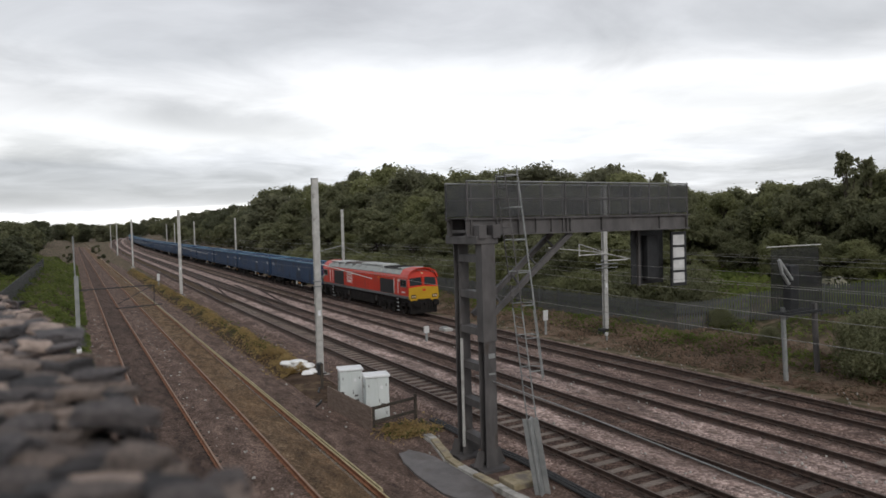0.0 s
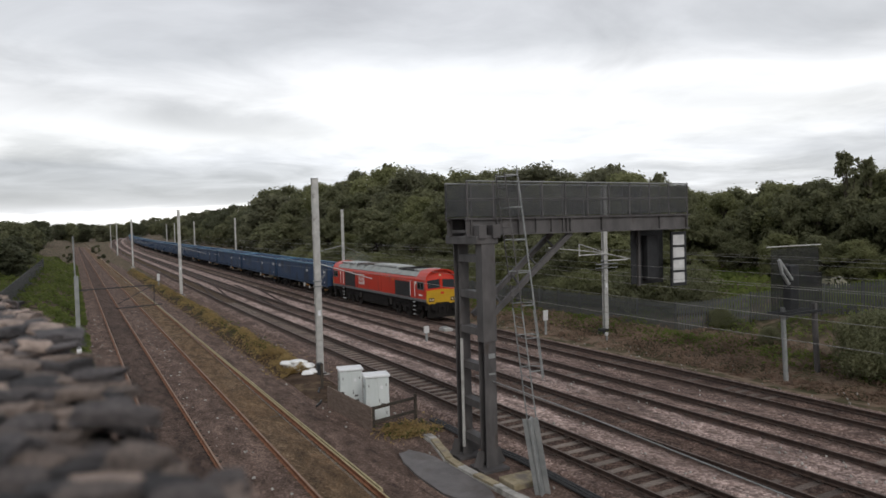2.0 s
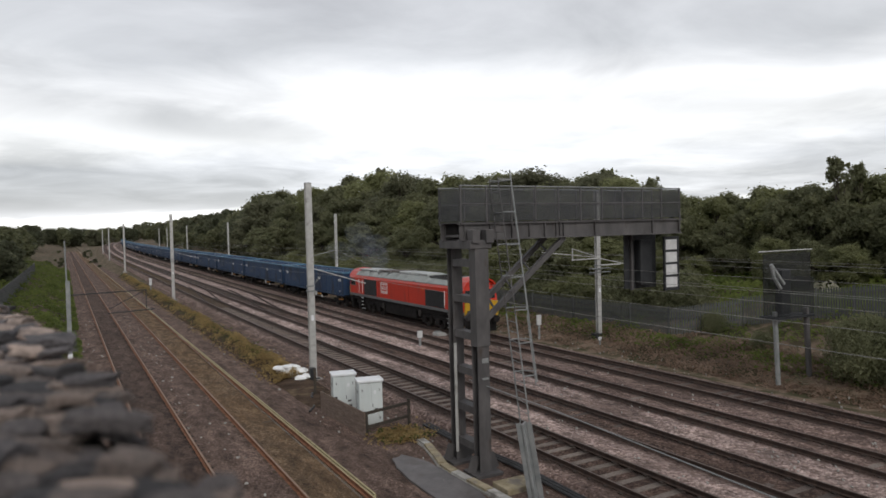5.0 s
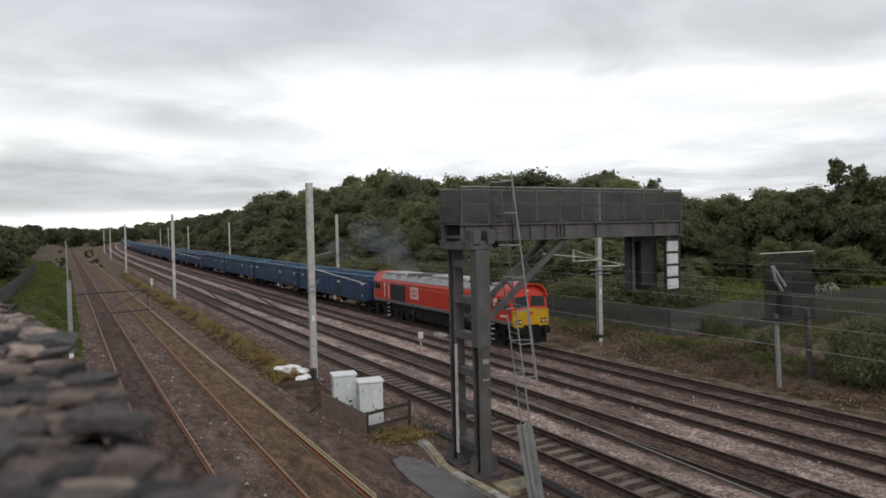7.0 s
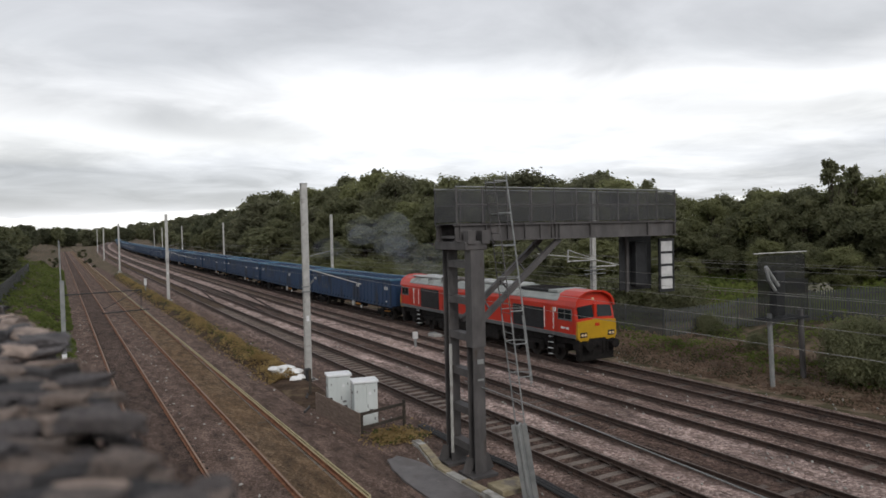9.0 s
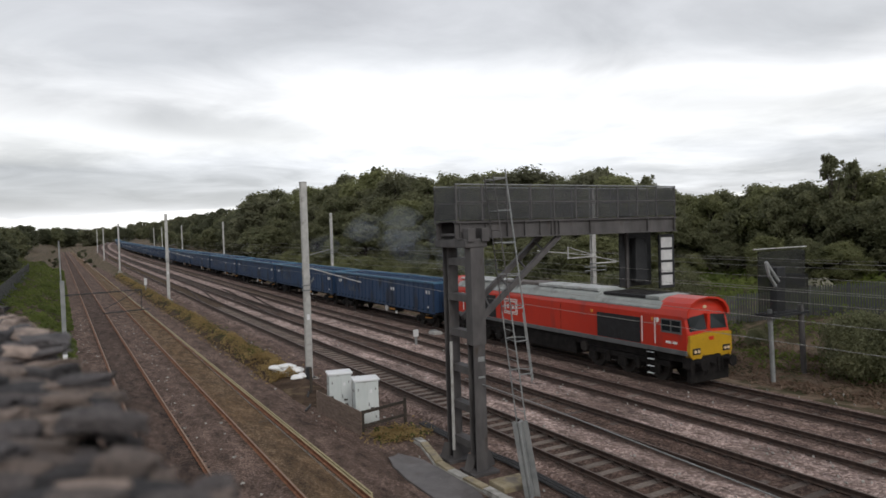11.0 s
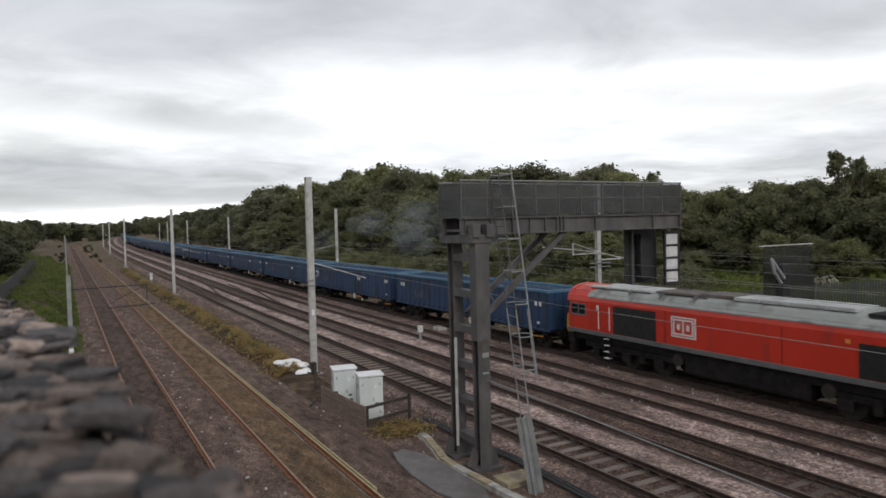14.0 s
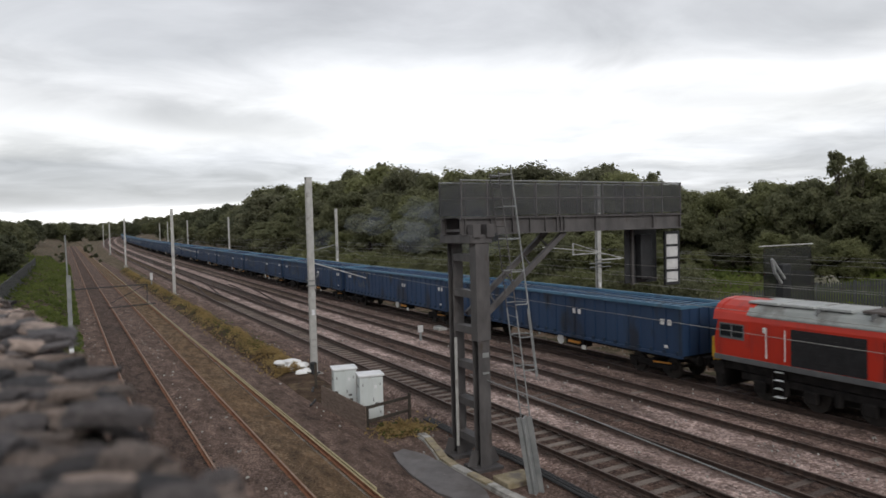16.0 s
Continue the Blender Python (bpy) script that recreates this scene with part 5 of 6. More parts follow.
def build_wood():
    rng = random.Random(77)
    b = 5.0
    while b < 67:
        near = b > 15
        plant((NEAR if b < 47 else NEAR[1:] + 2 * NEAR[2:3]) if near else FAR, rng, b, rng.uniform(52, 60), rng.uniform(0.90, 1.01))
        b += (0.7 if b < 15 else 1.45) * rng.uniform(0.75, 1.3)
    b = 5.3
    while b < 67:
        plant((NEAR if b < 47 else NEAR[1:] + 2 * NEAR[2:3]) if b > 15 else FAR, rng, b, rng.uniform(44, 49) if b < 42 else rng.uniform(50, 53), rng.uniform(0.66, 0.88))
        b += (0.8 if b < 15 else 2.0) * rng.uniform(0.75, 1.3)
    b = 6.5
    while b < 67:
        plant([NEAR[1], NEAR[2], NEAR[3]] if b > 15 else FAR, rng, b, rng.uniform(38.5, 42) if b < 42 else rng.uniform(47, 50), rng.uniform(0.34, 0.6) if b < 42 else rng.uniform(0.3, 0.5), 1.2)
        b += (0.9 if b < 15 else 2.3) * rng.uniform(0.75, 1.3)
    y = 34.0
    while y < 130:
        x = 36.3 + rng.uniform(-0.3, 2.5)
        t = copy_thing(rng.choice(BUSH), pose(x, y, ground_z(x, y) - 0.1, 0, 0, rng.uniform(0, 360)))
        k = rng.uniform(0.6, 1.15)
        t.scale = (k, k, k * rng.uniform(0.7, 1.0))
        y += rng.uniform(1.3, 2.6)
    # bushes in front of the fence where it climbs
    for x, y, k in ((30.6, 17.6, 1.0), (31.8, 15.6, 1.15), (32.6, 18.6, 0.85), (33.6, 16.2, 1.1), (35.0, 29.4, 0.45), (33.0, 24.5, 0.4)):
        t = copy_thing(NEAR_BUSH, pose(x, y, ground_z(x, y) - 0.2, 0, 0, rng.uniform(0, 360)))
        t.scale = (k * 0.8, k * 0.8, k)
    # ragged trees that stand above the rest
    for b, e, off in ((58.5, 4.75, 52), (59.8, 4.2, 54), (45.4, 3.9, 58), (42.2, 4.7, 57), (23.7, 5.3, 58)):
        d = off / math.sin(radians(b))
        x, y = d * math.sin(radians(b)), d * math.cos(radians(b))
        g = ground_z(x, y)
        h = 7.03 + d * math.tan(radians(e)) - g
        t = copy_thing(SCRAG, pose(x, y, g - 0.1, 0, 0, b * 37))
        t.scale = (h / 13, h / 13, h / 10)
    t = copy_thing(SCRAG, pose(-8.6, 95.0, ground_z(-8.6, 95.0) - 0.1, 0, 0, 40))
    t.scale = (0.92, 0.92, 0.92)
    # left side of the cutting and the far end of the line
    for i in range(70):
        y = rng.uniform(130, 420)
        x = -rng.uniform(6, 42) - (y - 150) * 0.03
        g = ground_z(x, y)
        h = 7.03 + math.hypot(x, y) * math.tan(radians(rng.uniform(0.75, 1.1))) - g
        t = copy_thing(rng.choice(FAR), pose(x, y, g - 0.1, 0, 0, rng.uniform(0, 360)))
        t.scale = (h / 8, h / 8, h / 10)
    for i in range(16):
        y = rng.uniform(85, 170)
        x = -rng.uniform(6.5, 15)
        t = copy_thing(rng.choice(FAR), pose(x, y, ground_z(x, y) - 0.1, 0, 0, rng.uniform(0, 360)))
        k = rng.uniform(0.32, 0.52)
        t.scale = (k * 1.2, k * 1.2, k)
    for i in range(60):
        x = -60 + i * 3.4
        y = rng.uniform(640, 760)
        g = ground_z(x, y)
        h = max(4.0, 7.03 + y * math.tan(radians(rng.uniform(0.6, 0.9))) - g)
        t = copy_thing(rng.choice(FAR), pose(x + (y - 640) * 0.02, y, g - 0.2, 0, 0, rng.uniform(0, 360)))
        t.scale = (h / 9, h / 9, h / 10)


    # scrub between the diverging lines far off
    for i in range(34):
        y = rng.uniform(190, 470)
        x = (9.5 + bend(y)) - rng.uniform(0, 3) - (y - 190) * 0.012 if rng.random() < 0.7 else rng.uniform(-4, 0)
        t = copy_thing(rng.choice(FAR), pose(x, y, ground_z(x, y) - 0.2, 0, 0, rng.uniform(0, 360)))
        k = rng.uniform(0.06, 0.12) * (1 + (y - 190) / 400)
        t.scale = (k * 1.2, k * 1.2, k)


build_wood()
for o in NEAR + FAR + BUSH + [NEAR_BUSH, SCRAG]:
    for c in (*o.children_recursive, o):
        bpy.data.objects.remove(c)


def stuff_leaves(name, mat, label, category, n, place, size, seed):
    rng = np.random.RandomState(seed)
    spots = []
    for i in range(n):
        p = place(rng)
        if p is not None:
            spots.append(p)
    ob = new(name, leaves_mesh(name, mat, spots, size, seed))
    return tagged(ob, label, category, kind="stuff")


def bank_place(rng):
    y = 14 + 170 * rng.rand() ** 1.7
    x = 0.75 - 9 * rng.rand() ** 1.4
    hump = 0.55 + 1.0 * noise.noise((x * 0.45, y * 0.28, 2.0)) + 0.45 * noise.noise((x * 1.6, y * 1.2, 5.0))
    return Vector((x, y, ground_z(x, y) + max(0.03, hump) * min(1.0, (0.95 - x) * 0.9) * (0.75 + 0.3 * rng.rand()))), (0.3, -0.35, 1.0)


stuff_leaves("bramble_bank", "bramble", "bright green brambles covering the bank", "brambles", 34000, bank_place, 0.15, 61)


def scrub_place(rng):
    y = 5 + 75 * rng.rand() ** 1.2
    x = 27.8 + 5.5 * rng.rand()
    hump = max(0.05, 0.3 + 0.8 * noise.noise((x * 0.6, y * 0.4, 9.0)))
    return Vector((x, y, ground_z(x, y) + hump * rng.rand() * min(1, (x - 27.6) * 0.5))), (0, -0.4, 1.0)


stuff_leaves("dead_scrub", "deadscrub", "brown dead scrub and bracken beside the far line", "scrub", 36000, scrub_place, 0.085, 62)


def green_scrub(rng):
    y = 5 + 85 * rng.rand() ** 1.1
    x = 29.6 + 3.4 * rng.rand() ** 0.7 if rng.rand() < 0.6 else 34.2 + 3.0 * rng.rand()
    hump = 0.30 + 1.15 * noise.noise((x * 0.5, y * 0.35, 19.0))
    if hump < 0.05:
        return None
    return Vector((x, y, ground_z(x, y) + hump * (0.15 + 0.85 * rng.rand()))), (0, -0.4, 1.0)


stuff_leaves("green_scrub", "bramble", "green weeds along the boundary fence", "weeds", 22000, green_scrub, 0.10, 63)


def bank_grass(rng):
    y = 8 + 50 * rng.rand()
    x = 37.8 + 13 * rng.rand()
    hump = 0.45 + 0.5 * noise.noise((x * 0.3, y * 0.25, 41.0))
    return Vector((x, y, ground_z(x, y) + max(0.05, hump) * (0.3 + 0.8 * rng.rand()))), (-0.5, -0.35, 1.0)


stuff_leaves("bank_grass", "bramble", "bright green rough grass on the bank behind the fence", "grass", 16000, bank_grass, 0.17, 66)


def blossom(rng):
    return Vector((40.4 + rng.normal(0, 0.35), 25.6 + rng.normal(0, 0.45), 3.1 + rng.normal(0, 0.16))), (-0.5, -0.5, 1.0)


stuff_leaves("elder_blossom", "blossom", "white elder blossom heads above the fence", "blossom", 90, blossom, 0.11, 67)


def mound_z(x, y):
    """The low ridge of dark soil on which the verge grows."""
    k = max(0.0, 1 - ((x - 9.75) / 1.0) ** 2) * min(1.0, max(0.0, (y - 27.5) / 5.0))
    return -0.31 + k * (0.22 + 0.10 * noise.noise((x * 0.9, y * 0.35, 12.0)))


def build_mound():
    bm = bmesh.new()
    rows = []
    for j in range(150):
        y = 27.5 + 0.8 * j
        rows.append([bm.verts.new((8.72 + 0.16 * i + 0.15 * noise.noise((i * 0.5, y * 0.4, 8.0)), y, mound_z(8.72 + 0.16 * i, y) + 0.02 * noise.noise((i * 0.9, y * 2.0, 1.0)) - (0.12 if i in (0, 13) else 0))) for i in range(14)])
    for a, b in zip(rows, rows[1:]):
        for i in range(13):
            bm.faces.new((a[i], a[i + 1], b[i + 1], b[i]))
    return solid("soil_ridge", bm, "soil", "low ridge of dark brown soil between the lines", "soil", kind="structure")


build_mound()


def verge(rng):
    if rng.rand() < 0.05:
        return Vector((10.3 + rng.normal(0, 0.5), 22.3 + rng.normal(0, 0.45), -0.3 + 0.2 * rng.rand())), (0, -0.3, 1.0)
    y = 33.5 + 110 * rng.rand() ** 1.5
    c = 9.75 + 0.35 * noise.noise((1.0, y * 0.12, 0))
    x = c + rng.normal(0, 0.5)
    tuft = 0.42 + 0.75 * noise.noise((x * 0.8, y * 0.33, 29.0)) + 0.35 * noise.noise((x * 2.2, y * 1.1, 3.0))
    if tuft < 0.22:
        return None
    return Vector((x, y, mound_z(x, y) + tuft * (0.2 + 0.8 * rng.rand()) * max(0.1, 1 - abs(x - c) / 1.3))), (0, -0.3, 1.0)


stuff_leaves("verge_grass", "grass", "dry yellow-brown grass strip between the lines", "grass", 19000, verge, 0.065, 64)


def verge_green(rng):
    if rng.rand() < 0.06:
        return Vector((rng.uniform(9.3, 11.3), rng.uniform(21.5, 23.2), -0.3 + 0.16 * rng.rand())), (0, -0.3, 1.0)
    y = 40 + 110 * rng.rand() ** 1.3
    x = 9.9 + rng.normal(0, 0.5)
    return Vector((x, y, mound_z(x, y) + 0.3 * rng.rand())), (0, -0.3, 1.0)


stuff_leaves("verge_weeds", "grassgreen", "low green weeds in the cess", "weeds", 3800, verge_green, 0.065, 65)


# ---------------------------------------------------------------- train
def build_wheelset(parent, y, r, mat="wheel"):
    bm = bmesh.new()
    rod(bm, (-0.72, y, r), (0.72, y, r), 0.08, 8)
    for sx in (-1, 1):
        rod(bm, (sx * 0.69, y, r), (sx * 0.82, y, r), r, 24)
        rod(bm, (sx * 0.66, y, r), (sx * 0.70, y, r), r + 0.03, 24)
        rod(bm, (sx * 0.82, y, r), (sx * 1.02, y, r), 0.13, 10)
    return part("wheelset", bm, mat, parent)


SIDE = [(1.32, 1.42), (1.32, 3.02), (1.24, 3.28), (1.02, 3.56), (0.62, 3.74), (0.0, 3.80)]


def shell(bm, prof, y0, y1):
    """A body section between two stations, closed at both ends."""
    full = prof + [(-x, z) for x, z in prof[::-1] if x > 0.001]
    a = [bm.verts.new((x, y0, z)) for x, z in full]
    b = [bm.verts.new((x, y1, z)) for x, z in full]
    n = len(full)
    for i in range(n):
        j = (i + 1) % n
        bm.faces.new((a[i], a[j], b[j], b[i]))
    bm.faces.new(a)
    bm.faces.new(b[::-1])
    bmesh.ops.recalc_face_normals(bm, faces=bm.faces)
    return bm


def build_cab(t, f, door=0.0):
    """A cab at one end; f maps distance from the end to the loco's own y."""
    bm = bmesh.new()
    # nose: lower box, raked screen and hooded roof
    rings = []
    outline_pts = [(1.32, 1.45), (1.32, 3.02), (1.24, 3.28), (1.02, 3.56), (0.62, 3.74), (0.0, 3.80)]
    secs = [(0.05, 0.95, 2.31), (0.10, 0.985, 2.35), (0.26, 0.99, 3.08), (0.30, 1.0, 3.30), (0.32, 1.0, 3.62), (0.34, 1.0, 4.0), (1.75, 1.0, 4.0)]
    for d, sx, zcap in secs:
        half = [(x * sx, min(z, zcap + (0.0 if zcap > 3.9 else 0.10 * (1 - abs(x) / 1.32)))) for x, z in outline_pts]
        ring = half + [(-x, z) for x, z in half[::-1][1:]]
        rings.append([bm.verts.new((x, f(d), z)) for x, z in ring])
    for a, b in zip(rings, rings[1:]):
        n = len(a)
        for i in range(n):
            j = (i + 1) % n
            bm.faces.new((a[i], a[j], b[j], b[i]))
    bm.faces.new(rings[0])
    bm.faces.new(rings[-1][::-1])
    bmesh.ops.recalc_face_normals(bm, faces=bm.faces)
    bmesh.ops.bevel(bm, geom=[e for e in bm.edges if e.calc_face_angle(0) > 0.5], offset=0.03, segments=2, affect="EDGES")
    cab = part("cab", bm, "red", t, "bright red cab")

    def lo(a, b):
        return (min(f(a), f(b)), max(f(a), f(b)))

    def blk(x0, x1, a, b, z0, z1, bevel=0.0):
        y0, y1 = lo(a, b)
        return bx(x0, x1, y0, y1, z0, z1, bevel=bevel)
    # yellow lower panel with the light clusters
    ye = bmesh.new()
    face = [(-1.27, 2.25), (-1.29, 1.46), (-1.20, 1.30), (-0.62, 1.24), (-0.55, 1.36), (0.55, 1.36), (0.62, 1.24), (1.20, 1.30), (1.29, 1.46), (1.27, 2.25), (0.0, 2.34)]
    fr = [ye.verts.new((x, f(-0.05), z)) for x, z in face]
    bk = [ye.verts.new((x, f(0.24), z)) for x, z in face]
    ye.faces.new(fr)
    ye.faces.new(bk[::-1])
    for i in range(len(face)):
        k = (i + 1) % len(face)
        ye.faces.new((fr[i], bk[i], bk[k], fr[k]))
    bmesh.ops.recalc_face_normals(ye, faces=ye.faces)
    part("yellow_end", ye, "yellow", cab, "yellow warning end")
    # roof hood that overhangs the windscreens
    arch = [(1.335, 2.98), (1.255, 3.29), (1.03, 3.575), (0.625, 3.755), (0.0, 3.815)]
    arch = arch + [(-x, z) for x, z in arch[::-1][1:]]
    hood = bmesh.new()
    rims = [[hood.verts.new((x * k, f(d), 2.98 + (z - 2.98) * k)) for x, z in arch] for d, k in ((0.06, 1.0), (0.06, 0.90), (0.34, 0.90), (0.34, 1.0))]
    for a, b in zip(rims, rims[1:] + rims[:1]):
        for i in range(len(arch) - 1):
            hood.faces.new((a[i], a[i + 1], b[i + 1], b[i]))
    bmesh.ops.recalc_face_normals(hood, faces=hood.faces)
    part("roof_hood", hood, "red", cab, "red hood over the windscreens")
    for sx in (-1, 1):
        cl = part("light_cluster", blk(sx * 0.92 - 0.22, sx * 0.92 + 0.22, -0.09, 0.02, 1.44, 1.70, 0.02), "grille", cab, "black lamp cluster")
        bm2 = bmesh.new()
        for dx in (-0.1, 0.1):
            rod(bm2, (sx * 0.92 + dx, f(-0.11), 1.57), (sx * 0.92 + dx, f(-0.06), 1.57), 0.07, 12)
        part("headlight", bm2, "headlight" if f(1) > f(0) else "white_panel", cl)
        # windscreens lie on the raked face
        bm2 = bmesh.new()
        vs = [bm2.verts.new((sx * x, f(d), z)) for x, d, z in ((0.13, 0.105, 2.44), (1.13, 0.125, 2.40), (1.12, 0.235, 2.98), (0.13, 0.245, 3.06))]
        vs2 = [bm2.verts.new((v.co.x, v.co.y - (f(0.05) - f(0)), v.co.z)) for v in vs]
        bm2.faces.new(vs)
        bm2.faces.new(vs2[::-1])
        for i in range(4):
            bm2.faces.new((vs[i], vs2[i], vs2[(i + 1) % 4], vs[(i + 1) % 4]))
        bmesh.ops.recalc_face_normals(bm2, faces=bm2.faces)
        part("windscreen", bm2, "glass", cab, "dark tinted windscreen")
        w = part("side_window", blk(sx * 1.325 - 0.012, sx * 1.325 + 0.012, 0.36, 1.5, 2.27, 2.88), "solegrey", cab, "dark cab side window")
        for a, b in ((0.42, 0.90), (0.97, 1.44)):
            part("pane", blk(sx * 1.336 - 0.008, sx * 1.336 + 0.008, a, b, 2.36, 2.82), "glass", w)
        part("cab_door", blk(sx * 1.322 - 0.012, sx * 1.322 + 0.012, 1.85 + door, 2.48 + door, 1.6, 3.0, 0.004), "red", cab)
        for d in (1.78 + door, 2.55 + door):
            bm2 = bmesh.new()
            rod(bm2, (sx * 1.40, f(d), 1.75), (sx * 1.40, f(d), 2.88), 0.022, 6)
            part("handrail", bm2, "whitemark", cab, "white handrail")
        for a in ((0.62, 0.86), (0.94, 1.24)) if not door else ():
            part("number_bar", blk(sx * 1.325 - 0.006, sx * 1.325 + 0.006, a[0], a[1], 1.82, 1.93), "whitemark", cab)
        part("lamp_bracket", blk(sx * 1.36 - 0.03, sx * 1.36 + 0.03, 1.62 + door, 1.72 + door, 2.68, 2.88), "whitemark", cab)
        for i in range(4):
            part("step", blk(sx * 1.18 - 0.13, sx * 1.18 + 0.13, 2.02 + door, 2.38 + door, 0.34 + 0.31 * i, 0.365 + 0.31 * i), "white_panel" if sx < 0 else "galv_dim", cab, "white-edged step")
        bm2 = bmesh.new()
        for d in (1.94 + door, 2.44 + door):
            y = f(d)
            box(bm2, sx * 1.18 - 0.1, sx * 1.18 + 0.1, y - 0.015, y + 0.015, 0.40, 1.5)
        part("step_frame", bm2, "underframe", cab)
        bm2 = bmesh.new()
        rod(bm2, (sx * 0.87, f(-0.42), 1.06), (sx * 0.87, f(0.25), 1.06), 0.11, 12)
        rod(bm2, (sx * 0.87, f(-0.46), 1.06), (sx * 0.87, f(-0.40), 1.06), 0.24, 16)
        part("buffer", bm2, "underframe", cab)
    part("centre_post", blk(-0.09, 0.09, 0.07, 0.24, 2.34, 3.1), "red", cab)
    part("marker_light", blk(-0.07, 0.07, 0.22, 0.34, 3.30, 3.42, 0.02), "headlight" if f(1) > f(0) else "grille", cab)
    part("badge", blk(-0.14, 0.14, -0.07, -0.04, 1.98, 2.14), "red", cab, "small red badge")
    bm2 = bmesh.new()
    for sx in (-1, 1):
        y = f(0.12)
        rod(bm2, (sx * 0.95, y - 0.02, 2.45), (sx * 0.35, f(0.2), 2.75), 0.012, 5)
    part("wiper", bm2, "grille", cab)
    for sx in (-1, 1):
        part("lifting_ring", rod(bmesh.new(), (sx * 1.12, f(-0.10), 1.30), (sx * 1.12, f(-0.02), 1.30), 0.06, 10), "yellow", cab)
        part("brake_hose", rod(bmesh.new(), (sx * 0.6, f(-0.05), 1.2), (sx * 0.62, f(-0.14), 0.6), 0.03, 6), "underframe", cab)
    part("plough", blk(-1.15, 1.15, 0.0, 0.3, 0.22, 0.85, 0.05), "underframe", cab)
    part("buffer_beam", blk(-1.22, 1.22, -0.03, 0.45, 0.8, 1.32, 0.03), "underframe", cab)
    bm2 = bmesh.new()
    rod(bm2, (-0.35, f(-0.08), 1.25), (-0.35, f(-0.12), 0.55), 0.03, 6)
    rod(bm2, (0.35, f(-0.08), 1.25), (0.35, f(-0.12), 0.55), 0.03, 6)
    rod(bm2, (0, f(-0.25), 0.95), (0, f(0.0), 1.0), 0.07, 8)
    part("coupling", bm2, "underframe", cab)


LEN = 20.7


def build_loco():
    t = thing("diesel_locomotive", "red diesel freight locomotive with grey roof and yellow ends", "locomotive")
    build_cab(t, lambda d: d)
    build_cab(t, lambda d: LEN - d, 0.72)
    bm = bmesh.new()
    shell(bm, [(1.30, 1.45), (1.30, 3.03), (1.245, 3.26)], 1.7, LEN - 1.7)
    body = part("body_side", bm, "red", t, "red body side")
    prof = [(1.255, 3.245), (1.235, 3.30), (1.04, 3.54), (0.62, 3.70), (0.0, 3.74)]
    bm = bmesh.new()
    shell(bm, prof, 1.6, LEN - 1.55)
    roof = part("roof", bm, "roofgrey", t, "grey panelled roof")
    for sx in (-1, 1):
        bm = bmesh.new()
        beam(bm, (sx * 1.255, 1.75, 3.25), (sx * 1.255, LEN - 1.75, 3.25), 0.04, 0.05)
        part("cantrail", bm, "roofgrey", body)
    cover = bmesh.new()
    shell(cover, [(1.26, 3.26), (1.06, 3.60), (0.62, 3.79), (0.0, 3.83)], 5.75, 12.1)
    part("engine_cover", cover, "roofgrey", roof, "raised grey engine cover")
    for i in range(4):
        y = 5.95 + i * 1.22
        part("roof_hatch", bx(-0.92, 0.5, y, y + 1.16, 3.72, 3.865, bevel=0.03), "roofpale", roof, "pale grey roof hatch")
    for i in range(3):
        part("roof_seam", bx(-1.10, 1.10, 12.6 + i * 1.9, 12.63 + i * 1.9, 3.45, 3.735), "solegrey", roof)
    part("roof_step", bx(-0.98, 0.98, 1.9, 2.7, 3.60, 3.76, bevel=0.03), "roofgrey", roof)
    part("radiator_fan", bx(-0.98, 0.98, 2.75, 5.5, 3.62, 3.755, bevel=0.03), "grille", roof, "black radiator fan grille")
    bm = bmesh.new()
    for i in range(16):
        box(bm, -0.9, 0.9, 2.85 + i * 0.165, 2.93 + i * 0.165, 3.755, 3.765)
    part("fan_slat", bm, "underframe", roof)
    for a, b in ((10.9, 12.5), (12.75, 15.0)):
        part("exhaust_panel", bx(-0.80, 0.62, a, b, 3.70, 3.87 if a < 12 else 3.80, bevel=0.02), "exhaust", roof, "sooty brown exhaust panel")
    for y in (15.3, 16.7, 18.1):
        part("roof_panel", bx(-0.86, 0.86, y, y + 1.25, 3.68, 3.775, bevel=0.02), "roofpale", roof, "pale grey roof panel")
    for sx in (-1, 1):
        for (a, b, z0, z1) in ((2.74, 5.6, 1.62, 2.78), (14.55, 17.25, 1.62, 2.94)):
            g = part("louvre_panel", bx(sx * 1.31 - 0.012, sx * 1.31 + 0.012, a, b, z0, z1), "grille", t, "black louvred grille")
            for i in range(9):
                z = z0 + 0.06 + i * (z1 - z0 - 0.1) / 9
                part("slat", bx(sx * 1.323 - 0.004, sx * 1.323 + 0.004, a + 0.04, b - 0.04, z, z + 0.08), "grille", g)
        part("solebar", bx(sx * 1.30 - 0.05, sx * 1.30 + 0.05, 0.1, LEN - 0.1, 1.40, 1.60, bevel=0.01), "solegrey", t, "grey solebar stripe")
        part("tag", bx(sx * 1.325 - 0.01, sx * 1.325 + 0.01, 5.9, 6.05, 2.72, 2.86), "orange", body)
        part("tag", bx(sx * 1.325 - 0.01, sx * 1.325 + 0.01, 1.95, 2.05, 2.72, 2.86), "orange", body)
        for y in (8.4, 14.0):
            part("body_seam", bx(sx * 1.303 - 0.004, sx * 1.303 + 0.004, y, y + 0.02, 1.62, 2.98), "underframe", body)
    # cream emblem panel with a red frame line and two plain red blocks
    emblem = part("emblem_panel", bx(-1.318, -1.30, 12.33, 13.66, 1.97, 2.86, bevel=0.006), "whitemark", body, "cream emblem panel")
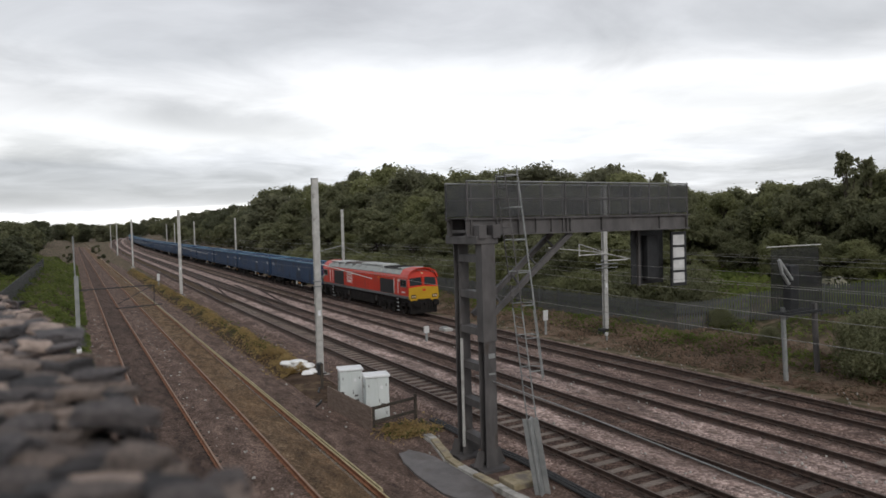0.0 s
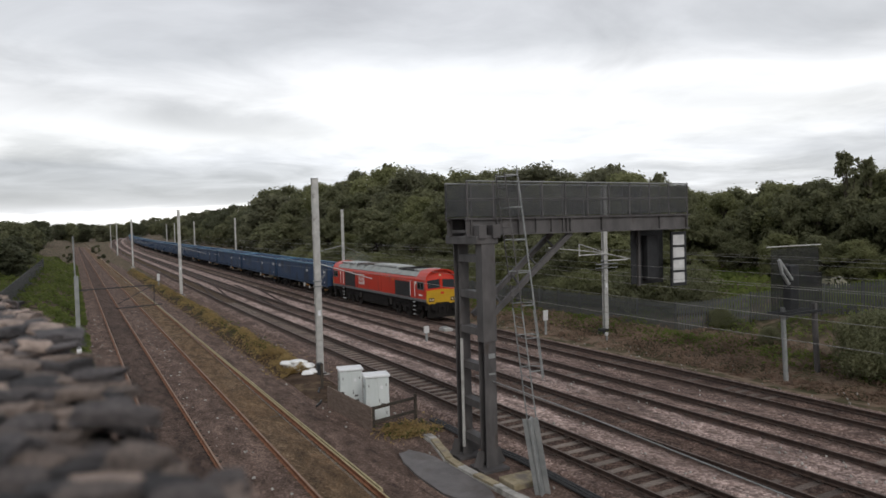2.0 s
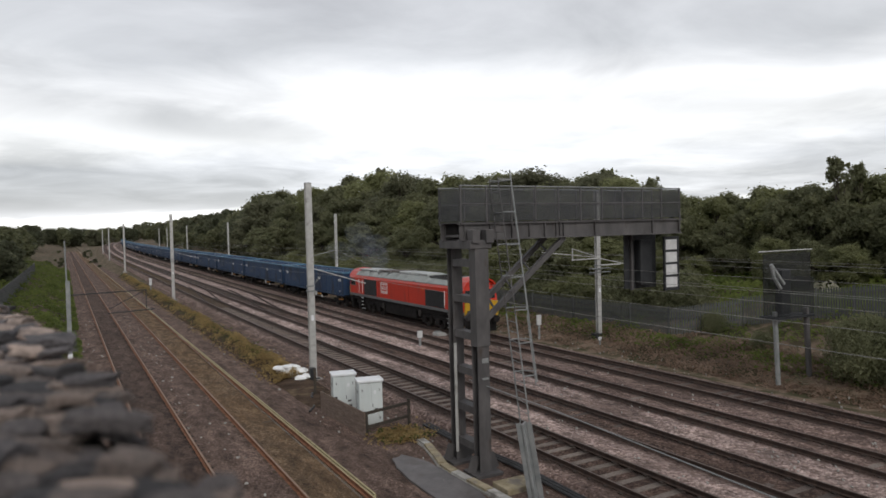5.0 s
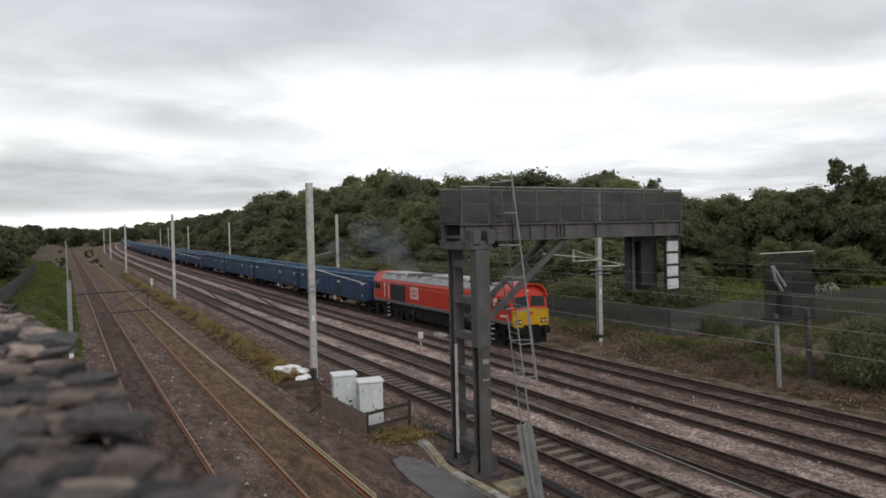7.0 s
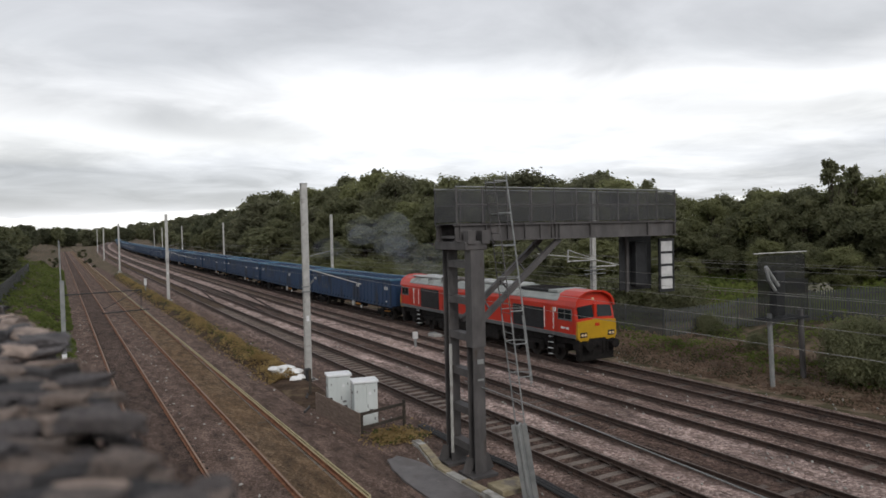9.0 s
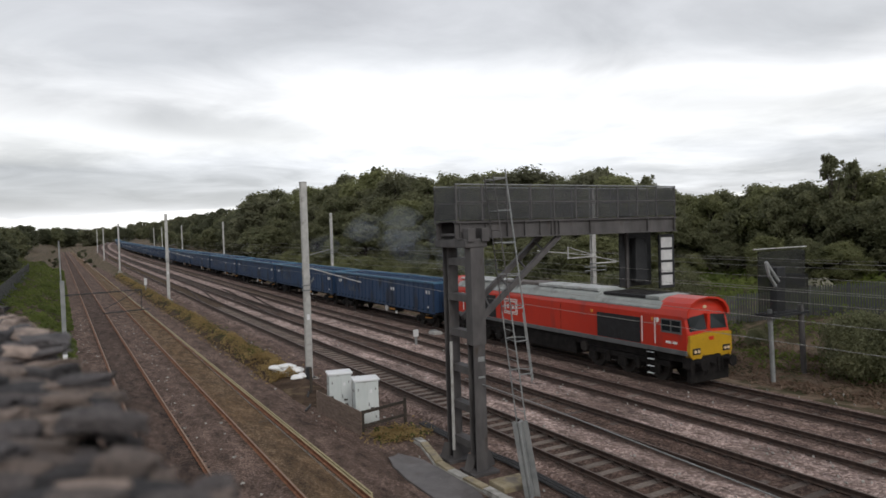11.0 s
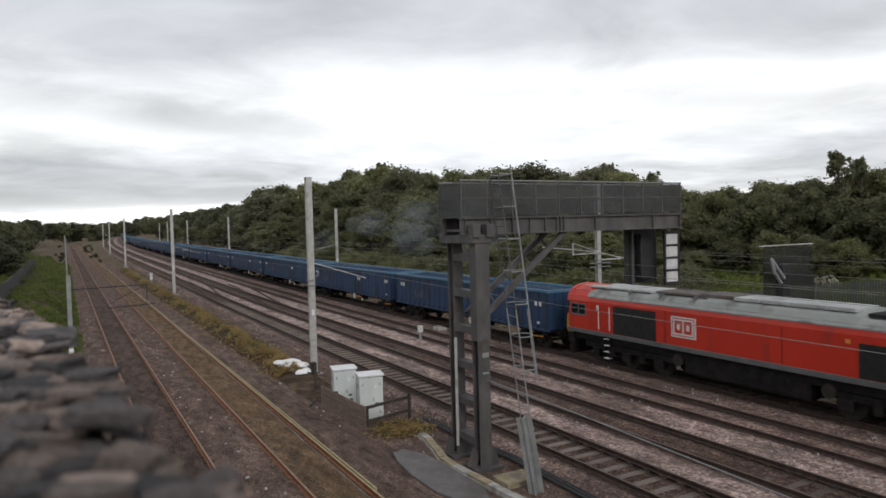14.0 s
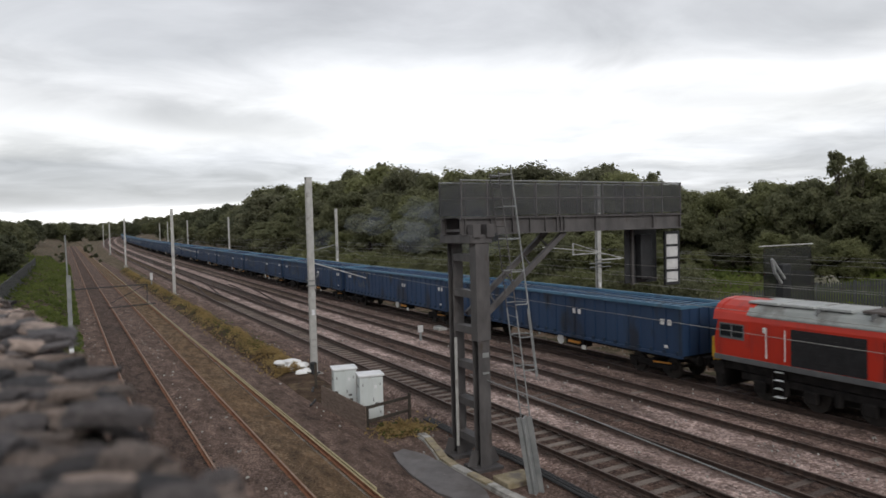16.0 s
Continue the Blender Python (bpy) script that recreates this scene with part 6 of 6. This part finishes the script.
    for (a, b, z0, z1) in ((12.40, 13.59, 2.03, 2.07), (12.40, 13.59, 2.76, 2.80), (12.40, 12.44, 2.07, 2.76), (13.55, 13.59, 2.07, 2.76)):
        part("frame_line", bx(-1.322, -1.316, a, b, z0, z1), "red", emblem, "red frame line")
    for (a, b) in ((12.53, 12.95), (13.04, 13.46)):
        part("emblem_block", bx(-1.322, -1.316, a, b, 2.15, 2.68), "red", emblem, "red emblem block")
        part("block_hole", bx(-1.325, -1.321, a + 0.13, b - 0.13, 2.29, 2.54), "whitemark", emblem)
    # underframe, tank and bogies
    part("fuel_tank", bx(-1.18, 1.18, 7.4, 13.1, 0.42, 1.3, bevel=0.12), "underframe", t)
    part("underframe", bx(-1.15, 1.15, 0.4, LEN - 0.4, 1.05, 1.42), "underframe", t)
    for y in (6.7, 13.4):
        part("filter_can", rod(bmesh.new(), (-1.15, y, 0.95), (-1.25, y, 0.95), 0.26, 14), "wheel", t)
    for c in (4.1, LEN - 4.1):
        bo = part("bogie", box(bx(-1.12, 1.12, c - 2.9, c + 2.9, 0.72, 1.0, bevel=0.04), -0.8, 0.8, c - 2.3, c + 2.3, 0.45, 0.75), "underframe", t)
        for dy in (-2.05, 0, 2.05):
            build_wheelset(bo, c + dy, 0.53)
            for sx in (-1, 1):
                part("axlebox", bx(sx * 1.1 - 0.12, sx * 1.1 + 0.12, c + dy - 0.24, c + dy + 0.24, 0.34, 0.78, bevel=0.05), "underframe", bo)
        for sx in (-1, 1):
            for dy in (-1.0, 1.0):
                part("spring", rod(bmesh.new(), (sx * 1.12, c + dy, 0.45), (sx * 1.12, c + dy, 0.95), 0.14, 10), "underframe", bo)
    return t


WLEN, PITCH = 19.5, 20.5


def build_wagon():
    t = thing("box_wagon", "blue open bogie box wagon with ribbed steel sides", "freight wagon", group="train of blue wagons")
    for sx in (-1, 1):
        side = part("body_side", bx(sx * 1.33 - 0.04, sx * 1.33 + 0.04, 0.0, WLEN, 1.18, 3.22), "blue", t, "blue steel side sheet")
        for i in range(26):
            y = 0.12 + i * (WLEN - 0.36) / 25
            part("rib", bx(sx * 1.385 - 0.022, sx * 1.385 + 0.022, y, y + 0.10, 1.2, 3.18), "blue", side)
        part("top_rail", bx(sx * 1.36 - 0.10, sx * 1.36 + 0.10, -0.03, WLEN + 0.03, 3.19, 3.34, bevel=0.02), "bluetop", side, "pale worn top capping")
        part("sill", bx(sx * 1.38 - 0.07, sx * 1.38 + 0.07, 0, WLEN, 1.08, 1.22, bevel=0.01), "blue", side)
    for a, b in ((0.0, 0.08), (WLEN - 0.08, WLEN)):
        en = part("end_wall", bx(-1.29, 1.29, a, b, 1.18, 3.22), "blue", t)
        part("top_rail", bx(-1.30, 1.30, a - 0.03, b + 0.03, 3.19, 3.335), "bluetop", en)
        for x in (-0.9, -0.3, 0.3, 0.9):
            y = a - 0.05 if a == 0 else b
            part("rib", bx(x - 0.06, x + 0.06, y, y + 0.05, 1.2, 3.18), "blue", en)
    part("cover_sheet", bx(-1.30, 1.30, 0.1, WLEN - 0.1, 3.12, 3.2), "bluetop", t, "pale blue load cover sheet")
    bows = bmesh.new()
    for i in range(34):
        y = 0.25 + i * (WLEN - 0.6) / 33
        box(bows, -1.28, 1.28, y, y + 0.09, 3.2, 3.245)
    part("cover_bow", bows, "blue", t, "row of cross bows over the load")["kind"] = "stuff"
    feet = bmesh.new()
    for i in range(26):
        y = 0.10 + i * (WLEN - 0.36) / 25
        box(feet, -1.48, -1.40, y, y + 0.16, 1.22, 1.36)
    part("rib_foot", feet, "bluedark", t)["kind"] = "stuff"
    for sx in (-1, 1):
        for y in (0.0, WLEN - 0.14):
            part("corner_post", bx(sx * 1.39 - 0.05, sx * 1.39 + 0.05, y, y + 0.14, 1.1, 3.2, bevel=0.01), "bluedark", t)
        part("orange_brake_rod", rod(bmesh.new(), (sx * 1.12, 0.9, 0.72), (sx * 1.12, 1.9, 0.66), 0.04, 6), "orange", t)
    part("floor", bx(-1.3, 1.3, 0.05, WLEN - 0.05, 1.05, 1.18), "underframe", t)
    part("centre_sill", bx(-0.35, 0.35, -0.3, WLEN + 0.3, 0.72, 1.06), "underframe", t)
    for y, z in ((0.55, 2.45), (0.95, 2.45), (6.5, 2.35), (6.9, 2.35), (17.9, 2.45), (18.3, 2.45), (0.75, 1.45)):
        part("marking_plate", bx(-1.452, -1.43, y, y + 0.20, z, z + 0.24 if z > 2 else z + 0.12), "whitemark", t, "small white marking plate")
    for i in range(5):
        part("marking_bar", bx(-1.452, -1.43, 14.6 + 0.34 * i, 14.68 + 0.34 * i, 1.75, 1.95 + 0.18 * ((i * 2) % 3)), "solegrey", t)
    for c in (2.1, WLEN - 2.1):
        bo = part("bogie", box(bx(-1.08, 1.08, c - 0.25, c + 0.25, 0.4, 0.75, bevel=0.03), -0.5, 0.5, c - 0.4, c + 0.4, 0.7, 1.05), "underframe", t)
        for sx in (-1, 1):
            part("side_frame", bx(sx * 1.0 - 0.09, sx * 1.0 + 0.09, c - 1.35, c + 1.35, 0.42, 0.74, bevel=0.06), "underframe", bo)
            for dy in (-1.0, 1.0):
                part("axlebox", bx(sx * 1.08 - 0.1, sx * 1.08 + 0.1, c + dy - 0.18, c + dy + 0.18, 0.3, 0.62, bevel=0.05), "underframe", bo)
        for dy in (-1.0, 1.0):
            build_wheelset(bo, c + dy, 0.45)
    eq = part("brake_gear", bx(-1.2, -0.6, 6.6, 8.0, 0.62, 1.02, bevel=0.04), "underframe", t)
    bm = bmesh.new()
    rod(bm, (-1.28, 8.3, 0.85), (-1.33, 8.3, 0.85), 0.26, 16)
    part("handbrake_wheel", bm, "whitemark", eq, "white handbrake wheel")
    part("brake_lever", bx(-1.3, -1.22, 6.8, 7.7, 0.78, 0.9), "orange", eq, "orange brake lever")
    part("brake_plate", bx(-1.32, -1.28, 6.3, 6.6, 0.55, 0.75), "whitemark", eq)
    for sx in (-1, 1):
        for (a, b) in ((-0.45, 0.0), (WLEN, WLEN + 0.45)):
            bm = bmesh.new()
            rod(bm, (sx * 0.87, a, 1.0), (sx * 0.87, b, 1.0), 0.09, 10)
            y = a if a < 0 else b
            rod(bm, (sx * 0.87, y - 0.03, 1.0), (sx * 0.87, y + 0.03, 1.0), 0.22, 14)
            part("buffer", bm, "underframe", t)
    return t


LOCO = build_loco()
WAGONS = [build_wagon()]
for i in range(27):
    WAGONS.append(copy_thing(WAGONS[0], pose(0, 0, 0)))


def puff_mesh(seed):
    bm = bmesh.new()
    bmesh.ops.create_icosphere(bm, subdivisions=4, radius=1.0)
    for v in bm.verts:
        v.co *= 0.9 + 0.45 * noise.noise(v.co * 1.1 + Vector((seed * 7.0, 0, 0)))
        v.co.y *= 1.7
    for fc in bm.faces:
        fc.smooth = True
    return bm


PUFFS = [solid("exhaust_smoke", puff_mesh(i), "smoke", "thin blue-grey exhaust smoke drifting by the trees", "smoke", group="exhaust smoke") for i in range(16)]


# ---------------------------------------------------------------- everything that moves
FRONT = ((0, 48.5), (0.5, 47.9), (1, 47.15), (1.5, 46.35), (2, 45.45), (2.5, 44.55), (3, 43.55), (3.5, 42.5), (4, 41.35), (4.5, 40.2), (5, 38.95), (5.5, 37.7), (6, 36.4), (6.5, 35.0), (7, 33.55), (7.5, 32.05), (8, 30.55), (8.5, 28.95),
         (9, 27.3), (9.5, 25.6), (10, 23.85), (10.5, 22.05), (11, 20.2), (11.5, 18.3), (12, 16.3), (12.5, 14.25), (13, 12.1), (13.5, 9.9), (14, 7.75), (14.5, 5.5), (15, 3.2), (15.5, 0.9), (16, -1.45))
TRACK_X = 24.11


def place_on_line(y, length):
    """The pose of a vehicle whose front stands at y on the train's line, turned with the curve."""
    xa, xb = bend(y), bend(y + length)
    za, zb = climb(y), climb(y + length)
    return pose(TRACK_X + xa, y, za, math.degrees(math.atan2(zb - za, length)), 0, -math.degrees(math.atan2(xb - xa, length)))


def motions():
    walk(LOCO, [(t, place_on_line(y, LEN)) for t, y in FRONT])
    for i, w in enumerate(WAGONS):
        o = 22.2 + PITCH * i
        walk(w, [(t, place_on_line(y + o, WLEN)) for t, y in FRONT])
    def front(t):
        for (t0, y0), (t1, y1) in zip(FRONT, FRONT[1:]):
            if t <= t1:
                return y0 + (y1 - y0) * (t - t0) / (t1 - t0)
        return FRONT[-1][1]
    # each puff rides inside the body until the silencer lets it out, then rises and drifts away
    for i, p in enumerate(PUFFS):
        out = 0.9 + 0.62 * i
        y_out = front(out) + 15.5
        rows = []
        for k in range(33):
            t = k * 0.5
            if t <= out:
                rows.append((t, pose(TRACK_X, front(t) + 15.5, 2.3, 0, 0, 0)))
            else:
                a = t - out
                rise = (3.0 + 3.2 * ((i * 37) % 10) / 10) * (1 - math.exp(-a / 1.6))
                rows.append((t, pose(TRACK_X + (0.05 + 0.06 * ((i * 53) % 8)) * a, y_out + (0.7 - 0.15 * ((i * 29) % 9)) * a, 2.3 + rise + 0.04 * a, 0, 0, 8 * a)))
        walk(p, rows)


motions()
